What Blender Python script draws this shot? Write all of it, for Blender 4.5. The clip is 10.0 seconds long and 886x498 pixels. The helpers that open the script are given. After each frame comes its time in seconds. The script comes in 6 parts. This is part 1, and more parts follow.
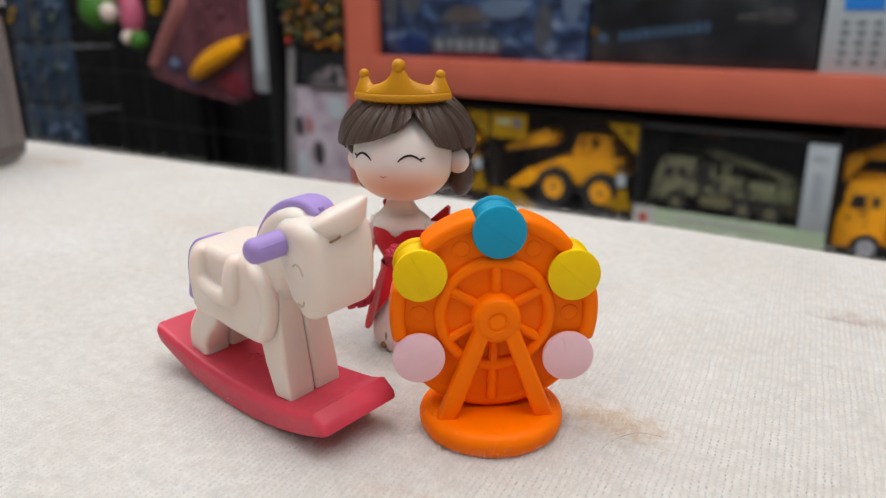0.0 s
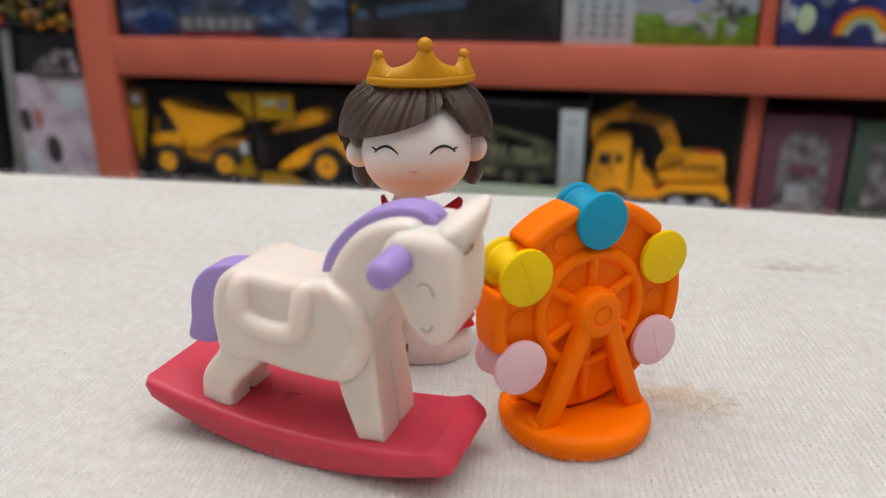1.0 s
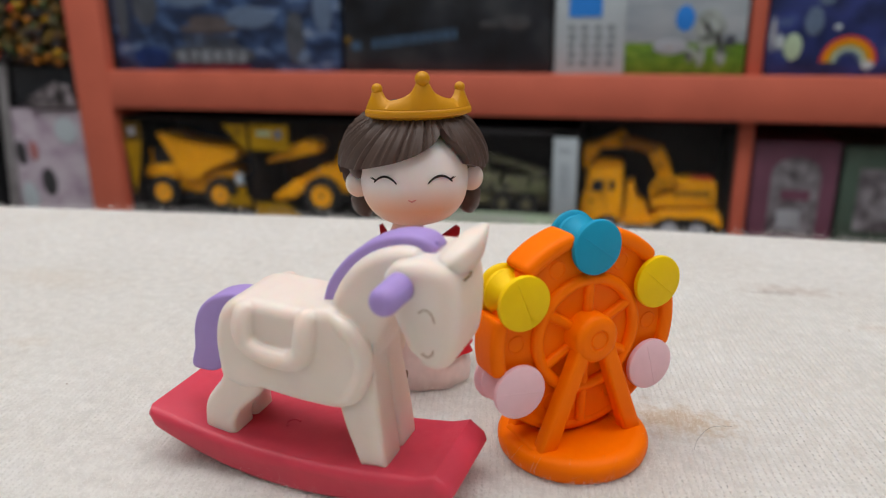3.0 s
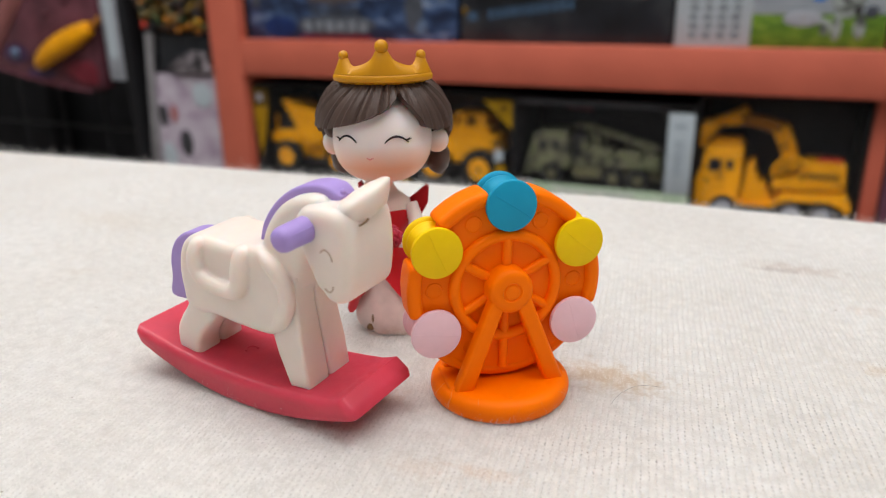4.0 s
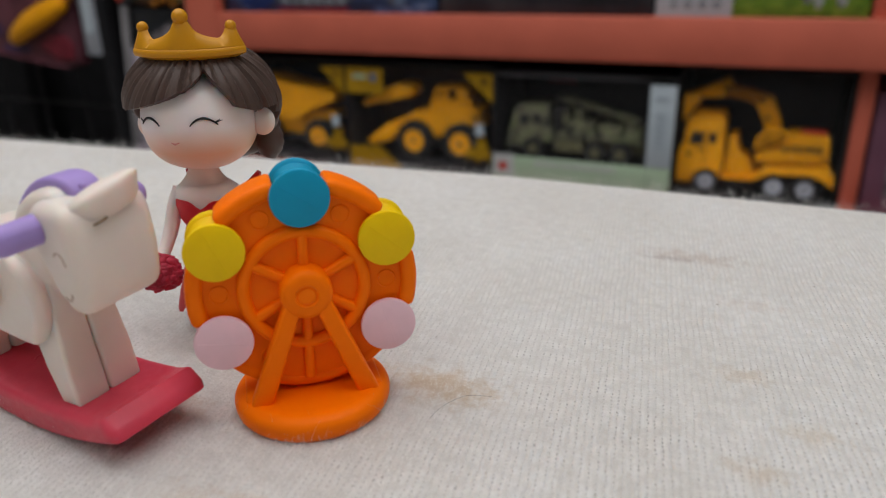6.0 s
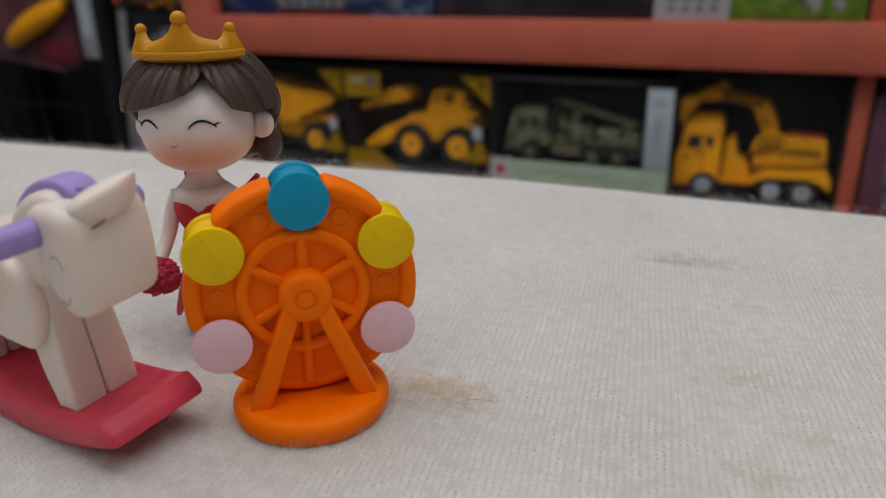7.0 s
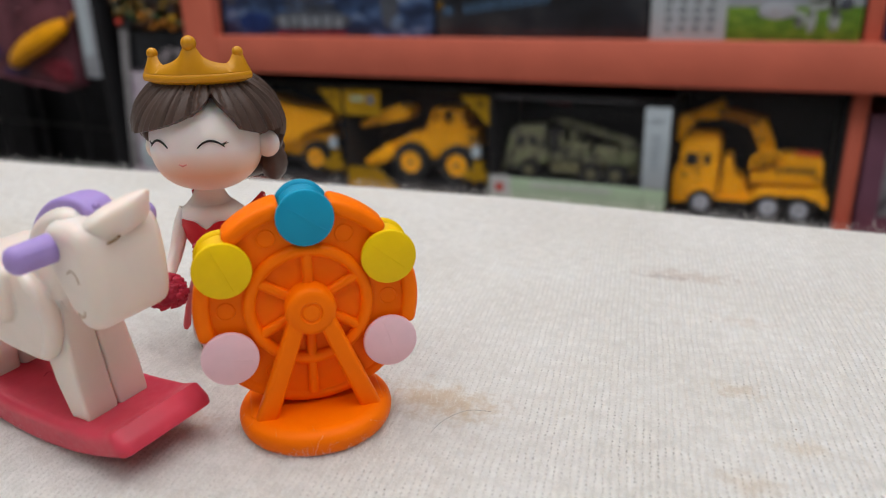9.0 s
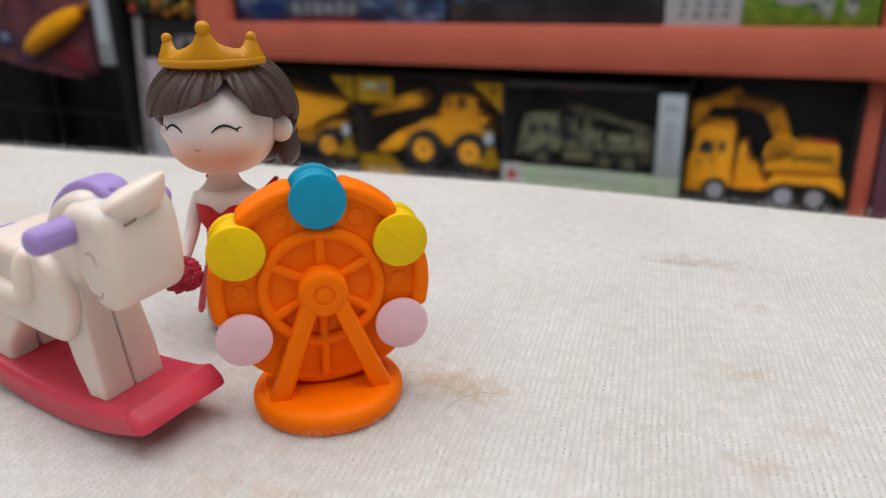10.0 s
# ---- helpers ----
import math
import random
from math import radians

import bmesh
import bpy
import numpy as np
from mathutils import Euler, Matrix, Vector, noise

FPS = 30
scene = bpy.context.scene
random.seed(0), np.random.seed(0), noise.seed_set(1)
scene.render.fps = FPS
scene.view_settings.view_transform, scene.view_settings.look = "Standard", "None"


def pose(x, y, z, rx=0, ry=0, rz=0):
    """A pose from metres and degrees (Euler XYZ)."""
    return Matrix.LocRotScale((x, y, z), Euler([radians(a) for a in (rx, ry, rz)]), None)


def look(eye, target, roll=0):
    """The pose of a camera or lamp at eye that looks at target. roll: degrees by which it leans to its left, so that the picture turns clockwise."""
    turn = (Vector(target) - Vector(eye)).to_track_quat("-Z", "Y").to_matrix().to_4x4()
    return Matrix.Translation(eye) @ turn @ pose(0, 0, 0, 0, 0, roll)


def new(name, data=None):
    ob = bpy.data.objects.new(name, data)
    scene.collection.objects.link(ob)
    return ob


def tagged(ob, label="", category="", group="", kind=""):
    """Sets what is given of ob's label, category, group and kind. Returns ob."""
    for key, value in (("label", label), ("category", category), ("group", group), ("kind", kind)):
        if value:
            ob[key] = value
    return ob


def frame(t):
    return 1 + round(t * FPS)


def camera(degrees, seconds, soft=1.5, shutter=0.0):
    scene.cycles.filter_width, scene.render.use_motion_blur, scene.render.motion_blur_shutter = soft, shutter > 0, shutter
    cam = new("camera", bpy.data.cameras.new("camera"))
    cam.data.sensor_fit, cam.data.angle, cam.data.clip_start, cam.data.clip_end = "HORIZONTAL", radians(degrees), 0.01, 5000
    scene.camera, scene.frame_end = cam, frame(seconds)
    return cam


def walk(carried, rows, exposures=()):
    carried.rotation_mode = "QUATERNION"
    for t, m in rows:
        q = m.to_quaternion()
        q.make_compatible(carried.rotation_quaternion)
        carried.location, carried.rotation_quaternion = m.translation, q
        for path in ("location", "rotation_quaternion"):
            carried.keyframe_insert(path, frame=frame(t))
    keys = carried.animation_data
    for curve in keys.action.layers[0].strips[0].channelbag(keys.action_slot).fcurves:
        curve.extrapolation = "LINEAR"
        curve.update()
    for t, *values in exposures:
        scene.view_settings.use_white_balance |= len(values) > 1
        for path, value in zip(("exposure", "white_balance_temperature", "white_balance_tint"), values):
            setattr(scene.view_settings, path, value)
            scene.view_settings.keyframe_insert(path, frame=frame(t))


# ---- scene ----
cam = camera(61.78, 10.0, soft=1.0)
PATH = [
    (0, (0.03127, 0.02985, 0.05974), (-0.13101, 0.26435, -0.03339), -0.28),
    (0.5, (0.03035, 0.02996, 0.05972), (-0.12871, 0.26690, -0.03281), -0.31),
    (0.7, (0.01411, 0.02867, 0.05982), (-0.10671, 0.28451, -0.03993), -0.54),
    (0.8, (0.00143, 0.02635, 0.05945), (-0.09724, 0.29050, -0.04298), -0.74),
    (1, (-0.01383, 0.02162, 0.05925), (-0.08558, 0.29460, -0.04242), -0.16),
    (1.5, (-0.01468, 0.02116, 0.05944), (-0.08326, 0.29520, -0.04155), -0.45),
    (2, (-0.01381, 0.01966, 0.05976), (-0.08426, 0.29551, -0.03484), -0.47),
    (2.2, (-0.01362, 0.01939, 0.05989), (-0.08447, 0.29594, -0.03231), -0.51),
    (3.3, (-0.01383, 0.01920, 0.05993), (-0.08435, 0.29630, -0.03087), -0.64),
    (3.5, (-0.00947, 0.01329, 0.06047), (-0.09863, 0.28368, -0.03407), -0.97),
    (3.7, (0.00191, 0.01378, 0.05994), (-0.10729, 0.27440, -0.04082), -0.39),
    (4, (0.01526, 0.01837, 0.05996), (-0.10125, 0.27586, -0.04067), -0.85),
    (4.5, (0.01534, 0.01811, 0.05977), (-0.10117, 0.27646, -0.03864), -0.85),
    (5, (0.01608, 0.01962, 0.06004), (-0.09878, 0.27845, -0.03904), -0.72),
    (5.2, (0.02259, 0.03029, 0.05979), (-0.10127, 0.28479, -0.03965), -0.19),
    (5.5, (0.02847, 0.03801, 0.05891), (-0.09249, 0.28853, -0.05337), -0.58),
    (5.7, (0.03476, 0.04097, 0.05823), (-0.08102, 0.29411, -0.05366), -1.05),
    (6.8, (0.03453, 0.04089, 0.05799), (-0.07958, 0.29628, -0.05043), -1.30),
    (7, (0.03425, 0.04127, 0.05793), (-0.07965, 0.29642, -0.05126), -1.14),
    (7.5, (0.03439, 0.04104, 0.05808), (-0.07972, 0.29659, -0.04998), -1.21),
    (8, (0.03390, 0.04297, 0.05801), (-0.08102, 0.29744, -0.05169), -1.08),
    (8.5, (0.03483, 0.03954, 0.05858), (-0.07918, 0.29598, -0.04744), -1.13),
    (9, (0.03551, 0.03805, 0.05884), (-0.07900, 0.29572, -0.04359), -1.20),
    (9.5, (0.03562, 0.03729, 0.05896), (-0.07861, 0.29625, -0.04050), -1.21),
    (9.7, (0.03651, 0.03728, 0.05935), (-0.07945, 0.29510, -0.04106), -1.18),
    (10, (0.03605, 0.03721, 0.05862), (-0.08241, 0.29124, -0.04833), -1.38),
]
EXPOSURES = [
    (0.0, -0.64, 6690, 11), (0.5, -0.59, 6690, 11), (0.7, -0.69, 6690, 11), (1.0, -0.73, 6690, 11), (2.2, -0.83, 6690, 11), (3.3, -0.76, 6690, 11), (3.5, -0.66, 6690, 11), (4.0, -0.52, 6690, 11), (4.5, -0.41, 6690, 11), (5.0, -0.43, 6690, 11), (5.5, -0.70, 6690, 11),
    (5.7, -0.86, 6560, 11), (6.8, -1.31, 6560, 11), (7.5, -1.29, 6560, 11), (8.0, -1.07, 6560, 11), (8.5, -0.84, 6560, 11), (9.0, -0.76, 6560, 11), (9.5, -0.74, 6560, 11), (10.0, -0.72, 6560, 11),
]
walk(cam, [(t, look(eye, target, roll)) for t, eye, target, roll in PATH], EXPOSURES)
# the phone's small aperture: the toys are sharp, the shop behind is soft
cam.data.dof.use_dof = True
cam.data.dof.focus_distance = 0.112
cam.data.dof.aperture_fstop = 20.5

# ---- light: a closed shop room with ceiling panels ----
world = bpy.data.worlds.new("shop_air")
scene.world = world
world.use_nodes = True
world.node_tree.nodes["Background"].inputs[0].default_value = (0.9, 0.95, 1.0, 1)
world.node_tree.nodes["Background"].inputs[1].default_value = 0.03

CEILING = 1.75
# the last panel, behind the camera, is an added front fill light
LAMPS = [(-1.20, 0.10, 24.0), (0.98, 0.10, 18.0), (-0.1, 0.38, 20.0), (-0.2, -1.3, 12.0)]
for lx, ly, watts in LAMPS:
    data = bpy.data.lights.new("ceiling_lamp", "AREA")
    data.shape, data.size, data.size_y, data.energy = "RECTANGLE", 1.1, 1.1, watts
    data.color = (0.955, 0.975, 1.0)
    new("ceiling_lamp", data).matrix_world = pose(lx, ly, CEILING - 0.035)


# ---- materials ----
def nodes_of(name):
    m = bpy.data.materials.new(name)
    m.use_nodes = True
    nt = m.node_tree
    return m, nt, nt.nodes["Principled BSDF"]


def rgb(*c):
    return (*c, 1.0)


def noise_node(nt, scale, detail=4.0, rough=0.55, coord="Object"):
    tc = nt.nodes.new("ShaderNodeTexCoord")
    n = nt.nodes.new("ShaderNodeTexNoise")
    n.inputs["Scale"].default_value, n.inputs["Detail"].default_value, n.inputs["Roughness"].default_value = scale, detail, rough
    nt.links.new(tc.outputs[coord], n.inputs["Vector"])
    return n


def ramp(nt, src, stops):
    r = nt.nodes.new("ShaderNodeValToRGB")
    while len(r.color_ramp.elements) < len(stops):
        r.color_ramp.elements.new(0.5)
    for e, (p, c) in zip(r.color_ramp.elements, stops):
        e.position, e.color = p, c
    nt.links.new(src, r.inputs["Fac"])
    return r


def solid(name, col, roughness=0.45, metal=0.0, wear=0.08, grain=900.0, cloud=60.0, bump=0.04, sss=0.0, coat=0.0, spec=0.32, depth=0.0016):
    """A moulded or painted surface: cloudy wear, fine grain and slight relief at real-world size."""
    m, nt, b = nodes_of(name)
    big, small = noise_node(nt, cloud, 3.0), noise_node(nt, grain, 2.0)
    dark = rgb(*[c * (1 - wear) for c in col])
    light = rgb(*[min(1.0, c * (1 + wear * 0.6)) for c in col])
    r = ramp(nt, big.outputs["Fac"], [(0.3, dark), (0.7, light)])
    nt.links.new(r.outputs["Color"], b.inputs["Base Color"])
    rr = ramp(nt, small.outputs["Fac"], [(0.3, rgb(*[max(0.02, roughness - 0.06)] * 3)), (0.7, rgb(*[min(1, roughness + 0.08)] * 3))])
    nt.links.new(rr.outputs["Color"], b.inputs["Roughness"])
    bp = nt.nodes.new("ShaderNodeBump")
    bp.inputs["Strength"].default_value, bp.inputs["Distance"].default_value = bump, 0.0004
    nt.links.new(small.outputs["Fac"], bp.inputs["Height"])
    nt.links.new(bp.outputs["Normal"], b.inputs["Normal"])
    b.inputs["Metallic"].default_value = metal
    b.inputs["Coat Weight"].default_value = coat
    b.inputs["Specular IOR Level"].default_value = spec
    if sss:
        b.inputs["Subsurface Weight"].default_value = sss
        b.inputs["Subsurface Radius"].default_value = (1.0, 0.55, 0.4)
        b.inputs["Subsurface Scale"].default_value = depth
    return m


def glassy(name, col=(1, 1, 1), roughness=0.08, weight=0.85, ior=1.12):
    m, nt, b = nodes_of(name)
    b.inputs["Base Color"].default_value = rgb(*col)
    b.inputs["Roughness"].default_value = roughness
    b.inputs["IOR"].default_value = ior
    b.inputs["Transmission Weight"].default_value = weight
    return m


def printed(name, stops, scale, detail=3.0, stretch=(1, 1, 1), roughness=0.3):
    """Printed card: cloudy patches of several inks under a glossy varnish."""
    m, nt, b = nodes_of(name)
    tc = nt.nodes.new("ShaderNodeTexCoord")
    mp = nt.nodes.new("ShaderNodeMapping")
    mp.inputs["Scale"].default_value = stretch
    n = nt.nodes.new("ShaderNodeTexNoise")
    n.inputs["Scale"].default_value, n.inputs["Detail"].default_value = scale, detail
    nt.links.new(tc.outputs["Object"], mp.inputs["Vector"])
    nt.links.new(mp.outputs["Vector"], n.inputs["Vector"])
    r = ramp(nt, n.outputs["Fac"], stops)
    nt.links.new(r.outputs["Color"], b.inputs["Base Color"])
    b.inputs["Roughness"].default_value = roughness
    return m


def math_node(nt, op, a, b, c=None):
    n = nt.nodes.new("ShaderNodeMath")
    n.operation = op
    for k, v in enumerate((a, b, c)):
        if v is None:
            continue
        if isinstance(v, (int, float)):
            n.inputs[k].default_value = v
        else:
            nt.links.new(v, n.inputs[k])
    return n.outputs[0]


def cloth_material():
    """Cream brushed knit: columns of stitches with dark pits between them, fluff, and a few brown stains."""
    m, nt, b = nodes_of("cream_fleece")
    L = nt.links
    tc = nt.nodes.new("ShaderNodeTexCoord")
    turn = nt.nodes.new("ShaderNodeMapping")
    turn.inputs["Rotation"].default_value = (0, 0, radians(-9))
    L.new(tc.outputs["Object"], turn.inputs["Vector"])
    warp, fine_warp = noise_node(nt, 70.0, 2.0), noise_node(nt, 700.0, 2.0)
    add = nt.nodes.new("ShaderNodeVectorMath")
    add.operation = "MULTIPLY_ADD"
    add.inputs[1].default_value = (0.0009, 0.0018, 0.0)
    L.new(warp.outputs["Color"], add.inputs[0])
    L.new(turn.outputs["Vector"], add.inputs[2])
    add2 = nt.nodes.new("ShaderNodeVectorMath")
    add2.operation = "MULTIPLY_ADD"
    add2.inputs[1].default_value = (0.0006, 0.0016, 0.0)
    L.new(fine_warp.outputs["Color"], add2.inputs[0])
    L.new(add.outputs["Vector"], add2.inputs[2])
    col = nt.nodes.new("ShaderNodeTexWave")
    col.wave_type, col.bands_direction = "BANDS", "X"
    col.inputs["Scale"].default_value = 318.0
    L.new(add2.outputs["Vector"], col.inputs["Vector"])
    row = nt.nodes.new("ShaderNodeTexWave")
    row.wave_type, row.bands_direction = "BANDS", "Y"
    row.inputs["Scale"].default_value = 345.0
    L.new(add2.outputs["Vector"], row.inputs["Vector"])
    fluff, mid, big = noise_node(nt, 2400.0, 3.0, 0.7), noise_node(nt, 420.0, 4.0, 0.65), noise_node(nt, 26.0, 3.0)
    patch = noise_node(nt, 45.0, 2.0)
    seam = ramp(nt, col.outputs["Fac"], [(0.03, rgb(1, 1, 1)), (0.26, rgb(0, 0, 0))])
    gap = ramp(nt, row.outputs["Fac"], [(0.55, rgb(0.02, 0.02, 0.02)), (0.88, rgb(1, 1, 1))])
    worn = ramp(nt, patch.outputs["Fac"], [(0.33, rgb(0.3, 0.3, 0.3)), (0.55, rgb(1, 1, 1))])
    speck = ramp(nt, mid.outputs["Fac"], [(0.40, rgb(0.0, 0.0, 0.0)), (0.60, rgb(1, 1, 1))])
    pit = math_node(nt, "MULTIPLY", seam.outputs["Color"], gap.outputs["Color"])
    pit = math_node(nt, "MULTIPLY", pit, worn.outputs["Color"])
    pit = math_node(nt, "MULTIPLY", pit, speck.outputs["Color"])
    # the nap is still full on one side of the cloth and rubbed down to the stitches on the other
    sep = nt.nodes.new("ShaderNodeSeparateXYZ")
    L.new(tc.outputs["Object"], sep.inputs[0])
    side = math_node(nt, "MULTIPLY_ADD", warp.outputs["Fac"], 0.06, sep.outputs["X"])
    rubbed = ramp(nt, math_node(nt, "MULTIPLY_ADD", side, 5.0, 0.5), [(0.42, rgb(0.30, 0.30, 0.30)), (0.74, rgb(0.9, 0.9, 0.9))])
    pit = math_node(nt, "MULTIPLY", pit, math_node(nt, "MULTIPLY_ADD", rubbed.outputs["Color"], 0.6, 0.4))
    # relief: round ribs, pits, and fluff over all
    h = math_node(nt, "MULTIPLY_ADD", math_node(nt, "MULTIPLY", col.outputs["Fac"], rubbed.outputs["Color"]), 0.42, fluff.outputs["Fac"])
    h = math_node(nt, "MULTIPLY_ADD", mid.outputs["Fac"], 0.9, h)
    h = math_node(nt, "MULTIPLY_ADD", pit, -0.9, h)
    bp = nt.nodes.new("ShaderNodeBump")
    bp.inputs["Strength"].default_value, bp.inputs["Distance"].default_value = 0.85, 0.00055
    L.new(h, bp.inputs["Height"])
    L.new(bp.outputs["Normal"], b.inputs["Normal"])
    base = ramp(nt, big.outputs["Fac"], [(0.3, rgb(0.667, 0.636, 0.586)), (0.7, rgb(0.747, 0.726, 0.69))])
    fine = ramp(nt, mid.outputs["Fac"], [(0.3, rgb(0.85, 0.84, 0.825)), (0.64, rgb(1.07, 1.07, 1.07))])
    mix = nt.nodes.new("ShaderNodeMix")
    mix.data_type, mix.blend_type = "RGBA", "MULTIPLY"
    mix.inputs["Factor"].default_value = 1.0
    L.new(base.outputs["Color"], mix.inputs["A"])
    L.new(fine.outputs["Color"], mix.inputs["B"])
    # shade inside the pits, mixed into the colour as dark brown
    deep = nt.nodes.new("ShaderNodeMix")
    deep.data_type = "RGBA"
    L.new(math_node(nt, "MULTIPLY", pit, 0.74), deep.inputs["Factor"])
    # shade between two columns of stitches, painted as a browner furrow
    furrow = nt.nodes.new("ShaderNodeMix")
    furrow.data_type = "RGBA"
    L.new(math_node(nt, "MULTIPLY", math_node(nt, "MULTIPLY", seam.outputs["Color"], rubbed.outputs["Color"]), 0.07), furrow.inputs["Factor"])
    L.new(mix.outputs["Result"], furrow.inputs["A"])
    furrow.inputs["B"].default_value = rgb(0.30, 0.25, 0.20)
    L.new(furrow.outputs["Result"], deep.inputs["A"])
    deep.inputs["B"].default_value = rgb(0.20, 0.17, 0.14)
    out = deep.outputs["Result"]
    # old brown marks, painted orange bounce: each its own size, broken by the weave
    spots = [(0.024, 0.189, 0.024, 0.0085, 0.34, (0.36, 0.22, 0.14)), (0.020, 0.187, 0.012, 0.003, 0.45, (0.16, 0.09, 0.06)), (-0.0045, 0.1255, 0.023, 0.0112, 0.56, (0.52, 0.31, 0.11)), (0.036, 0.170, 0.014, 0.006, 0.14, (0.5, 0.3, 0.18)), (0.036, 0.1445, 0.010, 0.006, 0.30, (0.50, 0.32, 0.13)),
             (0.039, 0.1220, 0.009, 0.006, 0.28, (0.50, 0.32, 0.13)), (0.045, 0.1325, 0.010, 0.006, 0.22, (0.52, 0.34, 0.13)),
             (-0.125, 0.128, 0.012, 0.008, 0.16, (0.55, 0.38, 0.2)), (-0.268, 0.188, 0.036, 0.016, 0.42, (0.6, 0.42, 0.24)), (-0.15, 0.16, 0.04, 0.02, 0.14, (0.62, 0.46, 0.28)),
             (-0.022, 0.092, 0.012, 0.006, 0.20, (0.6, 0.36, 0.2)),
             # orange patches by the wheel foot, warm bounce light put into the colour
             (-0.0362, 0.1075, 0.010, 0.007, 0.34, (0.66, 0.36, 0.16)), (-0.0135, 0.0945, 0.011, 0.004, 0.26, (0.66, 0.36, 0.16))]
    for sx, sy, rx, ry, amount, ink in spots:
        sub = nt.nodes.new("ShaderNodeVectorMath")
        sub.operation = "SUBTRACT"
        sub.inputs[1].default_value = (sx, sy, 0)
        L.new(tc.outputs["Object"], sub.inputs[0])
        div = nt.nodes.new("ShaderNodeVectorMath")
        div.operation = "DIVIDE"
        div.inputs[1].default_value = (rx, ry, 1)
        L.new(sub.outputs["Vector"], div.inputs[0])
        ln = nt.nodes.new("ShaderNodeVectorMath")
        ln.operation = "LENGTH"
        L.new(div.outputs["Vector"], ln.inputs[0])
        wob = nt.nodes.new("ShaderNodeMath")
        wob.operation = "MULTIPLY_ADD"
        wob.inputs[1].default_value = 0.9
        L.new(mid.outputs["Fac"], wob.inputs[0])
        L.new(ln.outputs["Value"], wob.inputs[2])
        fall = ramp(nt, wob.outputs[0], [(0.50, rgb(amount, amount, amount)), (1.0, rgb(0, 0, 0))])
        fall.color_ramp.interpolation = "EASE"
        mx = nt.nodes.new("ShaderNodeMix")
        mx.data_type = "RGBA"
        L.new(fall.outputs["Color"], mx.inputs["Factor"])
        L.new(out, mx.inputs["A"])
        mx.inputs["B"].default_value = rgb(*ink)
        out = mx.outputs["Result"]
    L.new(out, b.inputs["Base Color"])
    b.inputs["Roughness"].default_value = 0.95
    b.inputs["Subsurface Weight"].default_value = 0.35
    b.inputs["Subsurface Radius"].default_value = (1.0, 0.85, 0.7)
    b.inputs["Subsurface Scale"].default_value = 0.003
    b.inputs["Sheen Weight"].default_value = 0.35
    b.inputs["Sheen Roughness"].default_value = 0.6
    b.inputs["Specular IOR Level"].default_value = 0.15
    return m


CLOTH = cloth_material()
FIBRE = solid("cream_fibre", (0.87, 0.85, 0.81), 0.8, wear=0.05)
ORANGE = solid("orange_plastic", (1.0, 0.180, 0.0001), 0.46, spec=0.10, cloud=180, wear=0.03)
TEAL = solid("teal_plastic", (0.004, 0.31, 0.50), 0.5, spec=0.2, sss=0.1, cloud=250, wear=0.05)
YELLOW = solid("yellow_plastic", (0.88, 0.585, 0.001), 0.5, spec=0.2, sss=0.1, cloud=250, wear=0.05)
PINK = solid("pink_plastic", (0.85, 0.56, 0.62), 0.45, sss=0.15, cloud=250, wear=0.05)
CREAM = solid("cream_plastic", (0.79, 0.69, 0.62), 0.40, sss=0.6, cloud=120, wear=0.05, bump=0.03, spec=0.5, depth=0.0022)
PURPLE = solid("purple_plastic", (0.38, 0.27, 0.61), 0.5, sss=0.1, cloud=200, wear=0.06)
ROCKER = solid("raspberry_plastic", (0.62, 0.052, 0.088), 0.40, sss=0.25, cloud=90, wear=0.16, bump=0.06)
# groove shade of eyelids and nostrils, painted as darker lines
CREASE = solid("crease_shade", (0.55, 0.42, 0.33), 0.7, cloud=300)
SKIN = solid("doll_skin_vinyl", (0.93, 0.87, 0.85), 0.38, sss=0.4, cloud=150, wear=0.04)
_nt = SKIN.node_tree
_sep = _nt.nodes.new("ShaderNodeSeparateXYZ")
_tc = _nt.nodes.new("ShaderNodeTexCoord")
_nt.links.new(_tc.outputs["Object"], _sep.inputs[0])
_band = ramp(_nt, _sep.outputs["Z"], [(0.0268, rgb(0.12, 0.12, 0.12)), (0.0286, rgb(0.95, 0.95, 0.95)), (0.0320, rgb(0.8, 0.8, 0.8)), (0.0338, rgb(0.22, 0.22, 0.22)), (0.0350, rgb(0, 0, 0))])   # warm bounce light on chin and cheeks, painted in as an orange blush
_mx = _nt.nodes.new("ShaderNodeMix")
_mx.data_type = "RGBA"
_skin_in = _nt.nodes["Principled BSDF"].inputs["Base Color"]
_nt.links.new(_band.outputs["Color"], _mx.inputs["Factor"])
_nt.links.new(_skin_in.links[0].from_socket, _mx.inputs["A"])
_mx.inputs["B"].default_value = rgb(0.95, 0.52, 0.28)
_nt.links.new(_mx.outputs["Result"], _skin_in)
HAIR = solid("doll_brown_hair", (0.088, 0.058, 0.047), 0.40, cloud=220, wear=0.18, grain=1400, bump=0.1)
GOLD = solid("mustard_crown_plastic", (0.60, 0.265, 0.004), 0.42, cloud=120, wear=0.035, bump=0.02)
RED = solid("doll_red_dress", (0.58, 0.012, 0.022), 0.4, cloud=200, wear=0.15)
ROSE = solid("doll_rose_bunch", (0.50, 0.028, 0.062), 0.5, cloud=400, wear=0.3)
GOWN = solid("doll_white_gown", (0.78, 0.66, 0.62), 0.45, sss=0.2, cloud=300, wear=0.12)
INK = solid("black_paint", (0.012, 0.009, 0.009), 0.5)
LIP = solid("doll_pink_lip", (0.72, 0.30, 0.26), 0.5)
# brown of chips and specks, also of the painted shade under the ear
CHIP_AND_SHADE = solid("worn_chip_and_shade", (0.22, 0.13, 0.06), 0.6)
